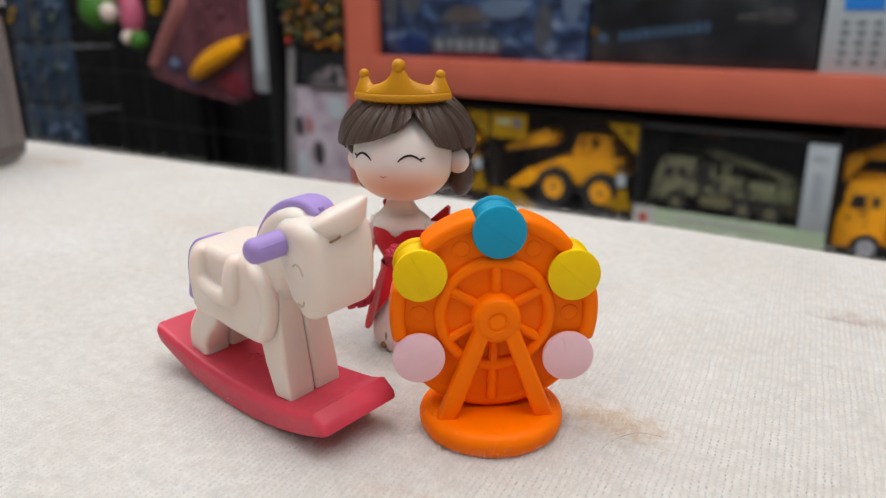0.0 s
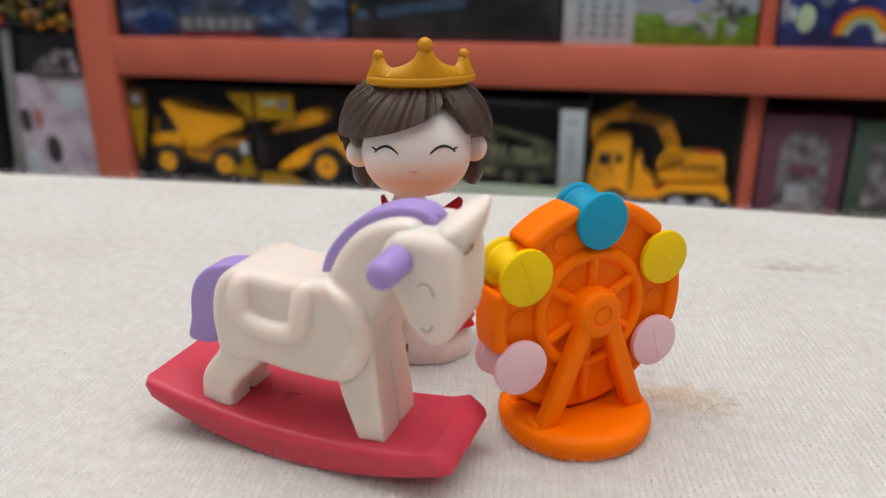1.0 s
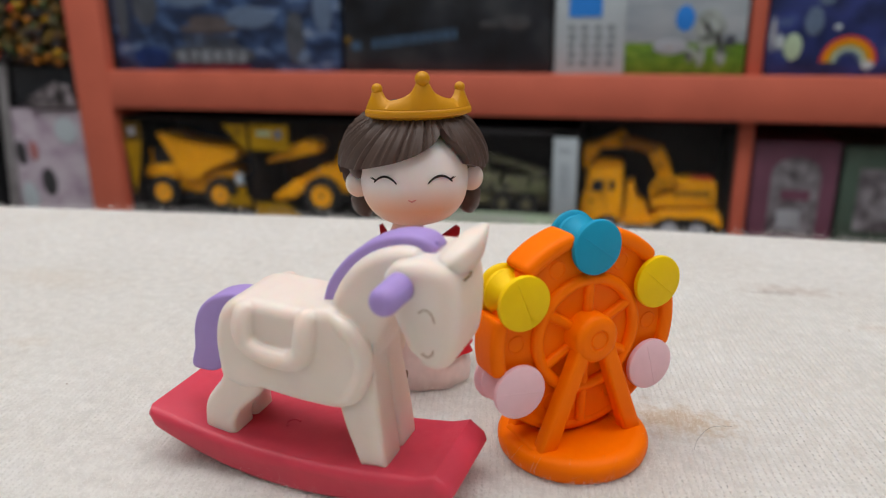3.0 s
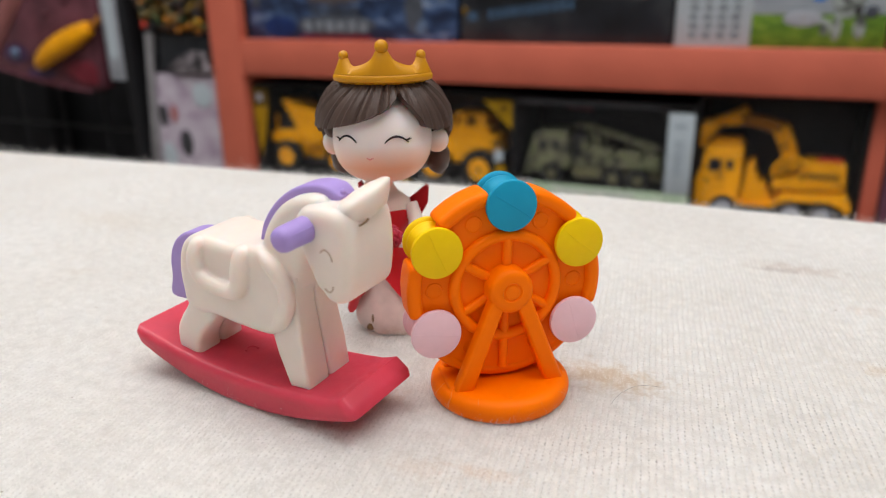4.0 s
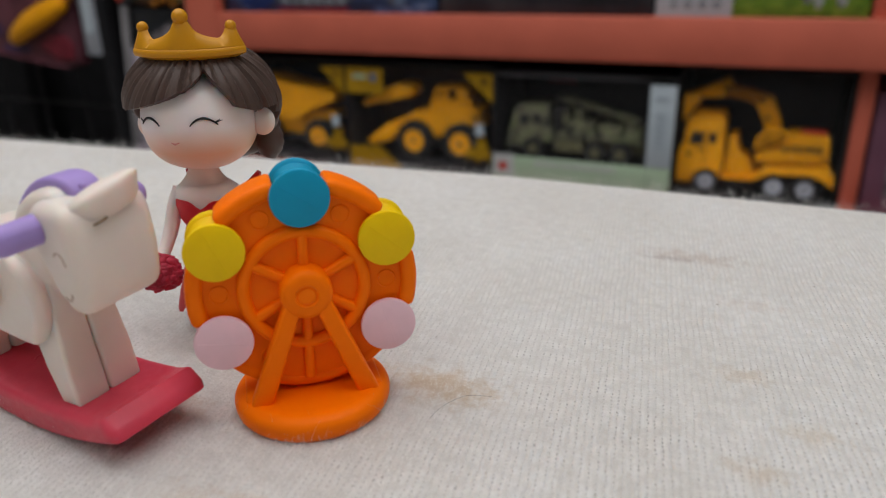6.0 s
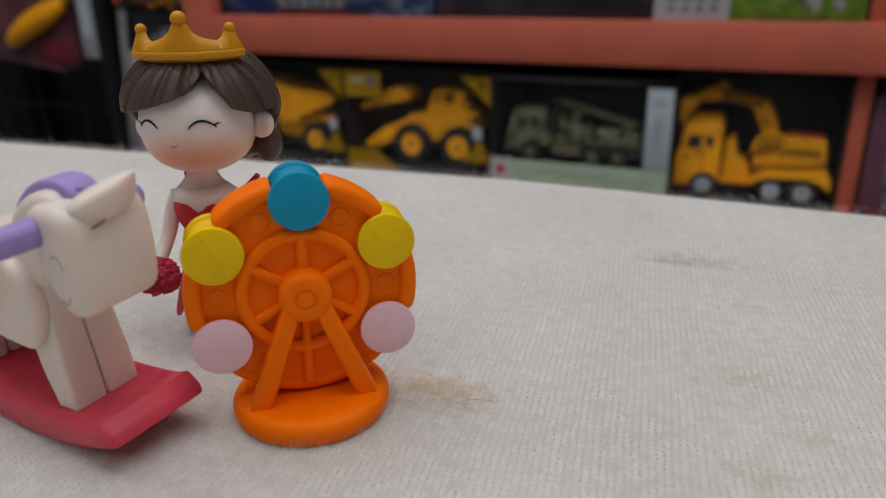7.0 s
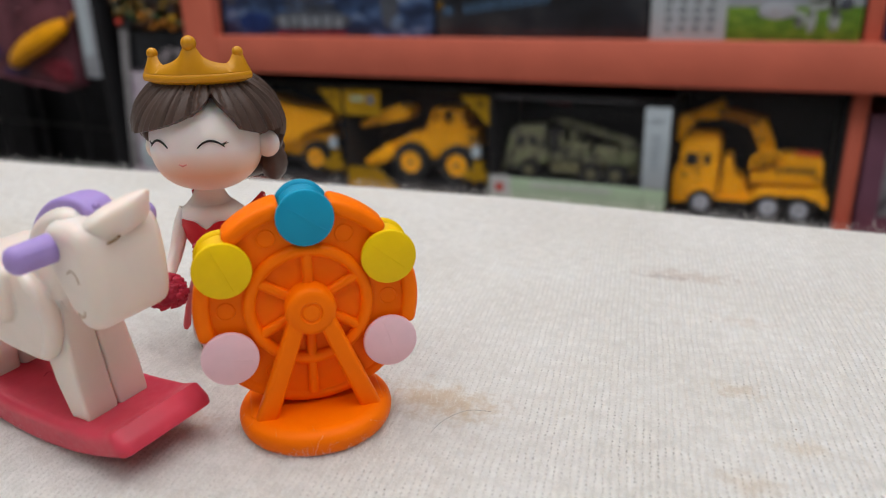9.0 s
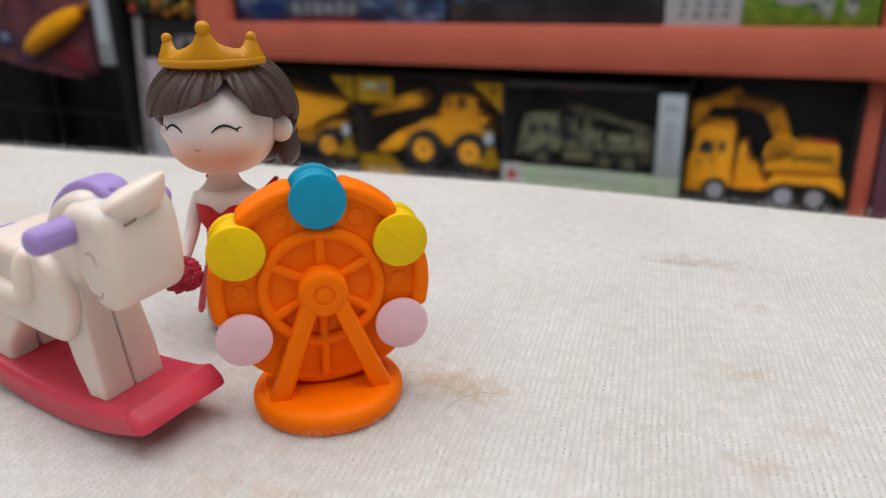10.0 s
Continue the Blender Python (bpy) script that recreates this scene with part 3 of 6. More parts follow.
def ferris_wheel():
    t = thing("toy_ferris_wheel", pose(-0.01709, 0.11274, 0.0, 0, 0, 39.4), "orange plastic toy ferris wheel with teal, yellow and pink cabins", "toy ferris wheel")
    CZ, TURN = 22.96, -1.54
    bm = bmesh.new()
    prof = curve_pts([(11.9, -0.2, 0), (12.7, 0.15, 0), (13.2, 0.9, 0), (13.4, 1.9, 0), (13.35, 2.8, 0), (12.95, 3.6, 0), (12.2, 4.1, 0), (11.2, 4.3, 0), (10.2, 4.2, 0)], 3)
    lathe(bm, [(0.01, -0.2)] + [(p.x, p.y) for p in prof] + [(8.0, 4.05), (0.01, 4.0)], 72, pose(-0.08, 4.09, 0))
    part("foot", bm, ORANGE, t, k=U)
    # plate between the two faces
    bm = bmesh.new()
    lathe(bm, [(0.01, -1.8), (16.9, -1.8), (16.9, 1.9), (0.01, 1.9)], 72, spin_y(0, 3.8, CZ))
    part("plate", bm, ORANGE, t, k=U)
    for a0, a1 in ((44, 77), (103, 136), (164, 196), (-16, 16), (224, 316)):
        bm = bmesh.new()
        low = a0 == 224
        soft_arc(bm, 15.9 if not low else 16.2, 18.65, 0.55 if not low else 1.6, 7.6, a0 + TURN, a1 + TURN, CZ, 1.2)
        part("rim", bm, ORANGE, t, k=U)
    for y in (1.55, 6.1):
        bm = bmesh.new()
        ring_tube(bm, 9.75, 1.12, y, CZ)
        part("ring", bm, ORANGE, t, k=U)
        for k in range(6):
            a = radians(90 + 60 * k + TURN)
            bm = bmesh.new()
            c, s = math.cos(a), math.sin(a)
            far = 9.9 if k != 3 else 16.4
            tube(bm, [(3.0 * c, y, CZ + 3.0 * s), (far * c, y, CZ + far * s)], 0.92, 12)
            part("spoke", bm, ORANGE, t, k=U)
    bm = bmesh.new()
    lathe(bm, [(0.01, -6.0), (4.1, -6.0), (4.25, 5.6), (4.05, 6.3), (3.6, 6.75), (2.9, 6.9), (1.9, 6.9), (1.72, 6.6), (1.45, 6.6), (1.3, 6.8), (0.01, 6.85)], 44, spin_y(0, 4.6, CZ))
    part("hub", bm, ORANGE, t, k=U)
    # embossed rings on the plate
    for a in (62, 118, 0, 180, 242, 298):
        bm = bmesh.new()
        a = radians(a + TURN)
        x, z = 13.5 * math.cos(a), CZ + 13.5 * math.sin(a)
        pts = [(x + 1.45 * math.cos(q * math.pi / 10), 1.88, z + 1.45 * math.sin(q * math.pi / 10)) for q in range(20)]
        tube(bm, pts + pts[:1], 0.17, 6)
        part("emboss", bm, ORANGE, t, k=U)
    # A-frame legs, front and back: flat bars with rounded edges
    for y0, y1 in ((-2.0, 0.9), (7.0, 9.6)):
        for s in (-1, 1):
            bm = bmesh.new()
            top, foot = Vector((s * 1.9, CZ - 0.6)), Vector((s * 9.1, 3.3))
            d = (foot - top).normalized()
            n = Vector((-d.y, d.x))
            pts = [top + n * 1.45, top - n * 1.45, foot - n * 1.75, foot + n * 1.75]
            slab(bm, [(p.x, p.y) for p in pts], y0, y1, 0.75, 4)
            part("support_leg", bm, ORANGE, t, k=U)
    # low fillets where the legs run into the foot
    for s in (-1, 1):
        bm = bmesh.new()
        box(bm, s * 9.3 - 2.2, s * 9.3 + 2.2, -0.6, 8.6, 3.2, 4.75, 0.7, 3)
        part("foot_block", bm, ORANGE, t, k=U)
    for ang, mt, tint in ((90, TEAL, "teal"), (30, YELLOW, "yellow"), (150, YELLOW, "yellow"), (210, PINK, "pink"), (330, PINK, "pink")):
        a = radians(ang + TURN)
        x, z = 15.5 * math.cos(a), CZ + 15.5 * math.sin(a)
        bm = bmesh.new()
        back = [(0.01, 0.0), (4.2, 0.0), (4.55, 0.25), (4.6, 0.7), (4.35, 1.05), (3.9, 1.25), (3.75, 1.75), (4.15, 2.05), (4.2, 2.4), (3.9, 2.75)]
        neck = [(3.45, 3.4), (3.0, 4.4), (2.8, 5.6), (2.85, 6.6), (3.1, 7.0)]
        face = [(4.3, 7.1), (4.62, 7.3), (4.7, 7.75), (4.62, 8.2), (4.3, 8.36), (0.01, 8.4)]
        lathe(bm, back + neck + face, 48, pose(x, 8.1, z, 90, 0, 0))
        cabin = part("cabin", bm, mt, t, tint + " spool-shaped cabin", k=U)
        bm = bmesh.new()
        q = radians({90: 35, 30: 40, 150: 68, 210: 8, 330: 74}[ang])
        tube(bm, [(x - 3.9 * math.cos(q), -0.27, z + 3.9 * math.sin(q)), (x + 3.9 * math.cos(q), -0.27, z - 3.9 * math.sin(q))], 0.075, 6)
        part("mould_seam", bm, mt, cabin, k=U)


def moulded(ob, voxel, soft):
    """Melts overlapping forms into one soft moulding."""
    rm = ob.modifiers.new("melt", "REMESH")
    rm.mode, rm.voxel_size, rm.use_smooth_shade = "VOXEL", voxel, True
    sm = ob.modifiers.new("soften", "SMOOTH")
    sm.factor, sm.iterations = 0.5, soft
    return ob


def rocking_horse():
    t = thing("toy_rocking_horse", pose(-0.0536, 0.102, 0.0002, 3.2, 0, -8), "cream toy rocking horse with purple mane on a raspberry rocker", "toy rocking horse")

    def smooth(pts, n=4, closed=True):
        return [(p.x, p.y) for p in curve_pts([(x, z, 0) for x, z in pts], n, closed)]

    def low(x):
        return (0.0066 if x > 0 else 0.0080) * x * x

    bm = bmesh.new()
    N = 30
    pts = [(-27.6 + 55.4 * i / N, low(-27.6 + 55.4 * i / N) - 0.25) for i in range(N + 1)]
    top = [24.6 - 51.0 * i / N for i in range(N + 1)]
    top = [(x, low(x) + 6.2 - 2.4 * (x / 27) ** 2) for x in top]
    pillow(bm, dense(pts + [(28.8, 5.6), (28.3, 7.1), (25.8, 9.0)] + top[1:] + [(-28.3, 9.9), (-28.9, 8.4)], 1.0), -8.1, 9.8, 1.5, 4)
    part("rocker", bm, ROCKER, t, "raspberry red curved rocker", k=U)
    bm = bmesh.new()
    body = [(-12.2, 18.0), (-12.7, 21.0), (-12.7, 25.0), (-11.7, 29.0), (-9.9, 31.6), (-7.0, 33.0), (-2.5, 33.0), (2.0, 32.7), (6.5, 33.2), (9.6, 33.4), (12.0, 31.9), (13.9, 29.2), (14.7, 26.0), (14.3, 22.6), (13.0, 19.4), (10.8, 17.0), (8.6, 16.2), (1.1, 16.4), (-4.6, 17.0), (-8.5, 16.6)]
    pillow(bm, smooth(body), -6.7, 6.7, 2.0, 6)
    neck = [(7.6, 31.0), (8.6, 34.0), (10.6, 37.6), (13.8, 41.0), (18.4, 43.3), (22.8, 43.6), (25.0, 40.6), (22.8, 36.6), (19.4, 33.4), (17.2, 29.6), (15.7, 25.6), (14.4, 21.6), (12.8, 19.0), (10.4, 20.4), (9.0, 28.5)]
    pillow(bm, smooth(neck, 3), -4.9, 4.9, 2.0, 6)
    # raised rim of the saddle cloth on both flanks
    for y in (-6.65, 6.65):
        rim = curve_pts([(-5.0, y * 0.66, 31.2), (-5.5, y * 0.86, 31.4), (-5.8, y * 0.98, 30.6), (-6.0, y * 1.065, 28.6), (-5.3, y * 1.065, 26.2), (-2.6, y * 1.065, 24.7), (0.6, y * 1.065, 24.3), (3.0, y * 1.065, 24.5), (4.7, y * 1.065, 26.0), (5.2, y * 1.065, 28.4), (5.5, y * 0.98, 30.6), (5.7, y * 0.86, 31.6), (5.4, y * 0.66, 31.4)], 5)
        tube(bm, rim, [min(1.8, 0.7 + 0.2 * min(i, len(rim) - 1 - i)) for i in range(len(rim))], 14, flat=0.95)
    # rounded collar along the shoulder on both sides
    for y in (-5.9, 5.9):
        collar = curve_pts([(8.6, y * 0.9, 32.6), (11.2, y, 31.3), (13.3, y, 29.4), (14.6, y, 26.8), (14.6, y, 24.2), (13.6, y, 21.6), (11.6, y, 19.0), (9.0, y, 17.6)], 5)
        tube(bm, collar, [min(1.5, 0.7 + 0.12 * min(i, len(collar) - 1 - i)) for i in range(len(collar))], 14)
    moulded(part("body", bm, CREAM, t, "cream body with arched neck and raised saddle rim", k=U), 0.00019, 2)
    rear = [(-17.3, 6.6), (-17.7, 9.4), (-17.0, 12.2), (-15.2, 14.8), (-12.9, 17.6), (-11.6, 21.5), (-5.6, 21.5), (-4.8, 17.4), (-6.6, 14.8), (-9.6, 12.0), (-11.6, 8.9), (-12.0, 6.2)]
    front = [(8.8, 20.5), (9.4, 16.4), (10.2, 13.6), (12.4, 6.6), (17.1, 7.0), (16.6, 13.5), (16.1, 19.0), (15.75, 23.0), (15.75, 26.0), (16.1, 28.4), (11.0, 28.4)]
    for y0, y1 in ((-5.9, -0.07), (0.07, 5.9)):
        bm = bmesh.new()
        pillow(bm, smooth(rear, 3), y0, y1, 1.1, 4)
        part("hind_leg", bm, CREAM, t, k=U)
        bm = bmesh.new()
        pillow(bm, dense(front, 0.8), y0, y1, 0.7, 5)
        for v in bm.verts:
            v.co.y *= 1.0 - 0.20 * max(0.0, min(1.0, (v.co.z - 13.0) / 14.0))
        part("front_leg", bm, CREAM, t, k=U)
    head = [(18.9, 40.6), (20.6, 42.3), (22.8, 42.8), (25.2, 42.9), (28.0, 42.2), (29.5, 40.0), (29.9, 35.4), (29.5, 30.8), (28.6, 27.6), (26.4, 26.2), (24.4, 26.6), (23.2, 27.9), (22.0, 28.9), (20.9, 31.6), (20.0, 33.6), (19.2, 35.6), (18.5, 37.6), (18.4, 39.2)]
    bm = bmesh.new()
    pillow(bm, smooth(head), -6.9, 6.7, 2.3, 7)
    hd = moulded(part("head", bm, CREAM, t, k=U), 0.00022, 3)
    # one leaf-shaped ear across the brow: low and rounded on one side, rising to a point on the other
    bm = bmesh.new()
    spine = curve_pts([(27.2, -5.2, 41.3), (27.8, -3.8, 41.5), (28.5, -1.2, 42.1), (29.3, 1.4, 42.9), (30.0, 3.4, 43.6), (30.4, 4.3, 44.1)], 5)
    tall = curve_pts([(0.6, 0, 0), (1.9, 0, 0), (2.5, 0, 0), (2.5, 0, 0), (2.35, 0, 0), (1.6, 0, 0)], 5)
    wide = curve_pts([(0.6, 0, 0), (2.0, 0, 0), (2.6, 0, 0), (2.4, 0, 0), (1.5, 0, 0), (0.5, 0, 0)], 5)
    rings = []
    for c, h, w in zip(spine, tall, wide):
        ring = []
        for q in range(20):
            a = 2 * math.pi * q / 20
            ca, sa = math.cos(a), math.sin(a)
            ca, sa = math.copysign(abs(ca) ** 0.75, ca), math.copysign(abs(sa) ** 0.75, sa)
            dip = 0.45 * max(0.0, ca) ** 2 * h.x / 2.3       # the hollow of the ear, on its front
            ring.append(bm.verts.new((c.x + (w.x - dip) * ca + 0.22 * h.x * sa, c.y, c.z + h.x * sa)))
        rings.append(ring)
    for p, q in zip(rings, rings[1:]):
        for k in range(20):
            bm.faces.new([p[k], p[(k + 1) % 20], q[(k + 1) % 20], q[k]])
    bm.faces.new(rings[0][::-1]), bm.faces.new(rings[-1])
    part("ear", bm, CREAM, hd, "cream leaf-shaped ear", k=U, sharp=60)
    for s in (-1, 1):
        y = -6.82 if s < 0 else 6.62
        bm = bmesh.new()
        tube(bm, curve_pts([(24.4, y, 35.6), (25.3, y, 36.2), (26.3, y, 35.7), (26.8, y, 34.4)], 5), 0.2, 8)
        part("eyelid", bm, CREASE, hd, "moulded closed eyelid", k=U)
        bm = bmesh.new()
        tube(bm, curve_pts([(24.6, y, 29.3), (25.5, y, 28.9), (26.2, y, 29.4), (26.4, y, 30.1)], 5), 0.22, 8)
        part("nostril", bm, CREASE, hd, "moulded nostril line", k=U)
    # crevice under the ear: a dark strip standing in for its shade
    bm = bmesh.new()
    tube(bm, curve_pts([(29.9, -3.4, 39.8), (30.15, -2.9, 39.95), (30.35, -2.0, 40.2), (30.3, -1.3, 40.45)], 4), [0.05] + [0.2] * 11 + [0.05], 8)
    part("ear_crease_shade", bm, CHIP_AND_SHADE, hd, k=U)
    # handle bar through the cheeks
    bm = bmesh.new()
    lathe(bm, [(0.01, -10.6), (1.2, -10.5), (1.8, -10.0), (2.1, -9.2), (2.25, -6.0), (2.2, 6.0), (2.1, 11.9), (1.85, 12.6), (1.3, 13.05), (0.7, 13.2), (0.01, 13.25)], 24, pose(21.7, 0, 39.1, 90, 0, 0))
    bar = part("handle", bm, PURPLE, t, "purple handle bar", k=U)
    bm = bmesh.new()
    tube(bm, [(21.7 + 0.91 * (2.15 - (0.0 if q < 11 else 0.22 * (q - 10))), -6.4 - 0.5 * q, 39.1 + 0.42 * (2.15 - (0.0 if q < 11 else 0.22 * (q - 10)))) for q in range(14)], 0.11, 6)
    part("mould_seam", bm, PURPLE, bar, k=U)
    outer = [(5.9, 32.3), (7.6, 36.6), (11.2, 40.8), (15.6, 43.7), (20.0, 45.0), (23.6, 44.8), (25.4, 43.4)]
    inner = [(24.8, 41.4), (21.6, 42.2), (17.6, 41.6), (14.0, 39.9), (11.0, 37.0), (8.8, 33.8), (8.0, 31.2)]
    bm = bmesh.new()
    pillow(bm, smooth(outer, 4, False) + smooth(inner, 4, False), -2.4, 2.4, 0.7, 4)
    part("mane", bm, PURPLE, t, "purple arched mane", k=U)
    bm = bmesh.new()
    tube(bm, [(-4.4 + 1.2 * math.cos(q * math.pi / 8), 1.0 + 1.2 * math.sin(q * math.pi / 8), 6.32) for q in range(2, 12)], 0.22, 8)
    part("mould_mark", bm, ROCKER, t, "small raised moulding mark", k=U)
    for x, y, z in ((28.5, -6.0, 37.6), (28.6, -5.9, 31.6)):
        bm = bmesh.new()
        ball(bm, (x, y, z), (0.14, 0.14, 0.14), 8, 6)
        part("speck", bm, CHIP_AND_SHADE, hd, "tiny dark speck", k=U)
    bm = bmesh.new()
    ball(bm, (25.0, -0.6, 43.9), (0.5, 0.6, 0.5), 10, 6)
    part("mould_nub", bm, PURPLE, t, k=U)
    tl = [(-8.6, 31.7), (-12.4, 31.5), (-16.0, 30.1), (-18.7, 27.6), (-20.2, 24.2), (-20.8, 20.4), (-21.9, 17.2), (-21.1, 16.0), (-17.6, 16.0), (-15.6, 17.4), (-14.8, 21.0), (-14.2, 25.0), (-12.8, 28.6), (-9.6, 30.2)]
    bm = bmesh.new()
    pillow(bm, smooth(tl), -2.4, 2.4, 0.7, 4)
    part("tail", bm, PURPLE, t, "purple curled tail", k=U)


def doll():
    """The whole doll is one mesh: vinyl skin, hair, crown, red dress, white gown."""
    bm = bmesh.new()
    SK, HR, GD, RD, RS, GW, BK, LP, CH = range(9)
    hx = -2.6
    # face
    ball(bm, (hx, -0.6, 44.2), (10.65, 10.4, 9.7), 56, 36, SK, lambda d: (abs(d.x) ** 2.35 + abs(d.y) ** 2.35 + abs(d.z) ** 2.35) ** (-1 / 2.35))
    for x, z in ((-13.7, 42.6), (9.0, 43.2)):
        ball(bm, (x, 1.0, z), (2.6, 1.7, 2.8), 24, 14, SK, lambda d: 1.0 - 0.10 * max(0.0, -d.y) * (1 - d.z * d.z))
    # closed lids with lashes
    for cx, half, sg in ((-8.6, 2.05, -1), (1.7, 2.35, 1)):
        pts = []
        for i in range(13):
            q = i / 12
            x = cx - half + 2 * half * q
            z = 44.7 + 1.35 * math.sin(math.pi * q) ** 0.8
            pts.append((x, z))

        def on_face(x, z):
            q = 1 - (abs(x - hx) / 10.65) ** 2.35 - (abs(z - 44.2) / 9.7) ** 2.35
            return (x, -0.6 - 10.4 * max(0.02, q) ** (1 / 2.35) * 1.006, z)
        n = len(pts)
        tube(bm, [on_face(x, z) for x, z in pts], [0.11 + 0.14 * math.sin(math.pi * (i + 0.5) / n) for i in range(n)], 6, BK)
        e = pts[-2] if sg > 0 else pts[1]
        for k in (0.5, 1.0):
            tube(bm, [on_face(*e), on_face(e[0] + sg * (0.5 + 0.6 * k), e[1] + 0.75 - 0.45 * k)], [0.17, 0.04], 5, BK)
    tube(bm, [(-4.5, -11.15, 41.7), (-3.8, -11.25, 41.4), (-3.0, -11.2, 41.7)], [0.1, 0.22, 0.1], 6, LP)
    # hair: a streaked cap with a swept fringe
    fr = [(-17.4, 46.6), (-13.6, 47.0), (-8.5, 48.4), (-6.5, 49.0), (-3.4, 50.1), (-1.0, 51.2), (0.6, 52.0), (2.4, 53.5), (3.1, 54.7), (3.5, 54.6), (4.6, 52.8), (6.4, 50.0), (7.6, 47.6), (9.6, 46.6), (13.0, 46.6)]

    def fringe(x):
        for (a, b), (c, d) in zip(fr, fr[1:]):
            if a <= x <= c:
                return b + (d - b) * (x - a) / max(1e-6, c - a)
        return 45.0
    hc, hr = Vector((-2.5, 1.7, 47.0)), Vector((14.85, 14.1, 12.0))
    nu, nv = 360, 46
    parting = -1.16
    rows = []
    for j in range(nv + 1):
        row = []
        for i in range(nu):
            ph = 2 * math.pi * i / nu
            cphi, sphi = math.cos(ph), math.sin(ph)
            # each meridian runs from the crown of the head to the hem of the hair
            if sphi > 0.12:
                lowz = 38.5
            elif sphi >= 0.0:
                lowz = 44.8
            else:
                lowz = fringe(hc.x + hr.x * cphi * 0.97) if sphi < -0.12 else 46.5
            cb = max(-0.75, min(0.98, (lowz - hc.z) / hr.z))
            down = min(1.0, j / (nv - 2))
            th = (math.pi * 0.02) + (math.acos(cb) - math.pi * 0.02) * down
            # locks fan out from the parting
            away = (ph - parting + math.pi) % (2 * math.pi) - math.pi
            fan = away / (0.42 + 0.58 * down)
            streak = 0.012 * math.sin(fan * 47) + 0.010 * math.sin(fan * 29 + 1.3) + 0.006 * math.sin(fan * 83 + 0.4) - 0.020 * max(0.0, math.sin(fan * 17 + 0.7)) ** 8
            streak -= 0.045 * math.exp(-(away / 0.022) ** 2)
            g = 1.0 + streak * min(1.0, j / 6)
            if j == nv - 1:
                g -= 0.022
            elif j == nv:
                g -= 0.13
            wide = math.sin(th) ** 0.92
            row.append(bm.verts.new((hc.x + hr.x * g * wide * cphi, hc.y + hr.y * g * wide * sphi, hc.z + hr.z * g * math.cos(th))))
        rows.append(row)
    for p, q in zip(rows, rows[1:]):
        for i in range(nu):
            f = bm.faces.new([p[i], q[i], q[(i + 1) % nu], p[(i + 1) % nu]])
            f.material_index = HR
    f = bm.faces.new(rows[0])
    f.material_index = HR
    # rolled hair at the nape
    ball(bm, (-2.2, 6.4, 40.6), (12.9, 6.6, 6.4), 72, 24, HR, lambda d: 1.0 + 0.014 * math.sin(math.atan2(d.y, d.x) * 26 + 4 * d.z) + 0.03 * math.sin(d.z * 9))
    for x, s in ((-12.7, 1.0), (8.9, 1.0)):
        ball(bm, (x, 5.0, 38.5), (2.7, 3.8, 3.9 * s), 28, 16, HR, lambda d: 1.0 + 0.03 * math.sin(d.z * 14 + d.x * 5))
    # side locks under the cap and hair tucked behind each ear
    for x, z in ((-13.5, 46.8), (9.0, 48.4)):
        ball(bm, (x, -0.8, z), (2.0, 3.2, 2.8), 28, 16, HR, lambda d: 1.0 + 0.02 * math.sin(math.atan2(d.y, d.x) * 12 + 3 * d.z))
    for x in (-12.6, 8.3):
        ball(bm, (x, 4.6, 44.6), (3.0, 4.6, 5.6), 32, 18, HR, lambda d: 1.0 + 0.02 * math.sin(d.z * 12 + d.x * 6) + 0.012 * math.sin(math.atan2(d.y, d.x) * 14))
    # crown: a curved tiara with three knobs
    nu = 96
    half = [(0.0, 62.6), (0.085, 62.2), (0.145, 61.2), (0.21, 60.1), (0.33, 59.3), (0.47, 58.8), (0.60, 58.6), (0.68, 58.8), (0.75, 59.4), (0.81, 60.3), (0.89, 60.9), (0.96, 60.5), (1.0, 59.4)]
    prof = [(p.x, p.y) for p in curve_pts([(-u, z, 0) for u, z in half[:0:-1]] + [(u, z, 0) for u, z in half], 4)]

    def crown_spot(x, y, z):
        c, k = math.cos(radians(7)), math.sin(radians(7))
        return (-2.1 + c * x - k * y, 0.45 + k * x + c * y, z + 0.55)

    def crown_top(u):
        for (a, b), (c, d) in zip(prof, prof[1:]):
            if a <= u <= c:
                return b + (d - b) * (u - a) / (c - a)
        return prof[-1][1]
    cols = []
    for i in range(nu + 1):
        u = -1 + 2 * i / nu
        a = u * radians(64)
        col = []
        zt = crown_top(u)
        for r_in, z, lift in ((11.65, 55.6, 0), (11.8, 56.1, 0), (11.72, 56.75, 0), (11.5, 56.9, 0), (11.52, 57.15, 0), (10.35, zt - 0.5, 0), (9.8, zt, 0), (9.1, zt - 0.1, 0), (8.8, 57.0, 0), (8.9, 54.6, 0)):
            col.append(bm.verts.new(crown_spot(r_in * math.sin(a) * 0.975, -0.82 * r_in * math.cos(a), z + 0.5 + 0.1 * (1 - math.cos(a)))))
        cols.append(col)
    for p, q in zip(cols, cols[1:]):
        for k in range(10):
            f = bm.faces.new([p[k], q[k], q[(k + 1) % 10], p[(k + 1) % 10]])
            f.material_index = GD
    for c in (cols[0][::-1], cols[-1]):
        f = bm.faces.new(c)
        f.material_index = GD
    for u, z, r in ((-0.89, 60.6, 1.05), (0.0, 62.5, 1.42), (0.89, 60.5, 1.05)):
        a = u * radians(64)
        ball(bm, crown_spot(9.7 * math.sin(a) * 0.975, -0.82 * 9.6 * math.cos(a), z + 0.5), r, 18, 12, GD)
    # neck, shoulders and arms
    ax = -3.2
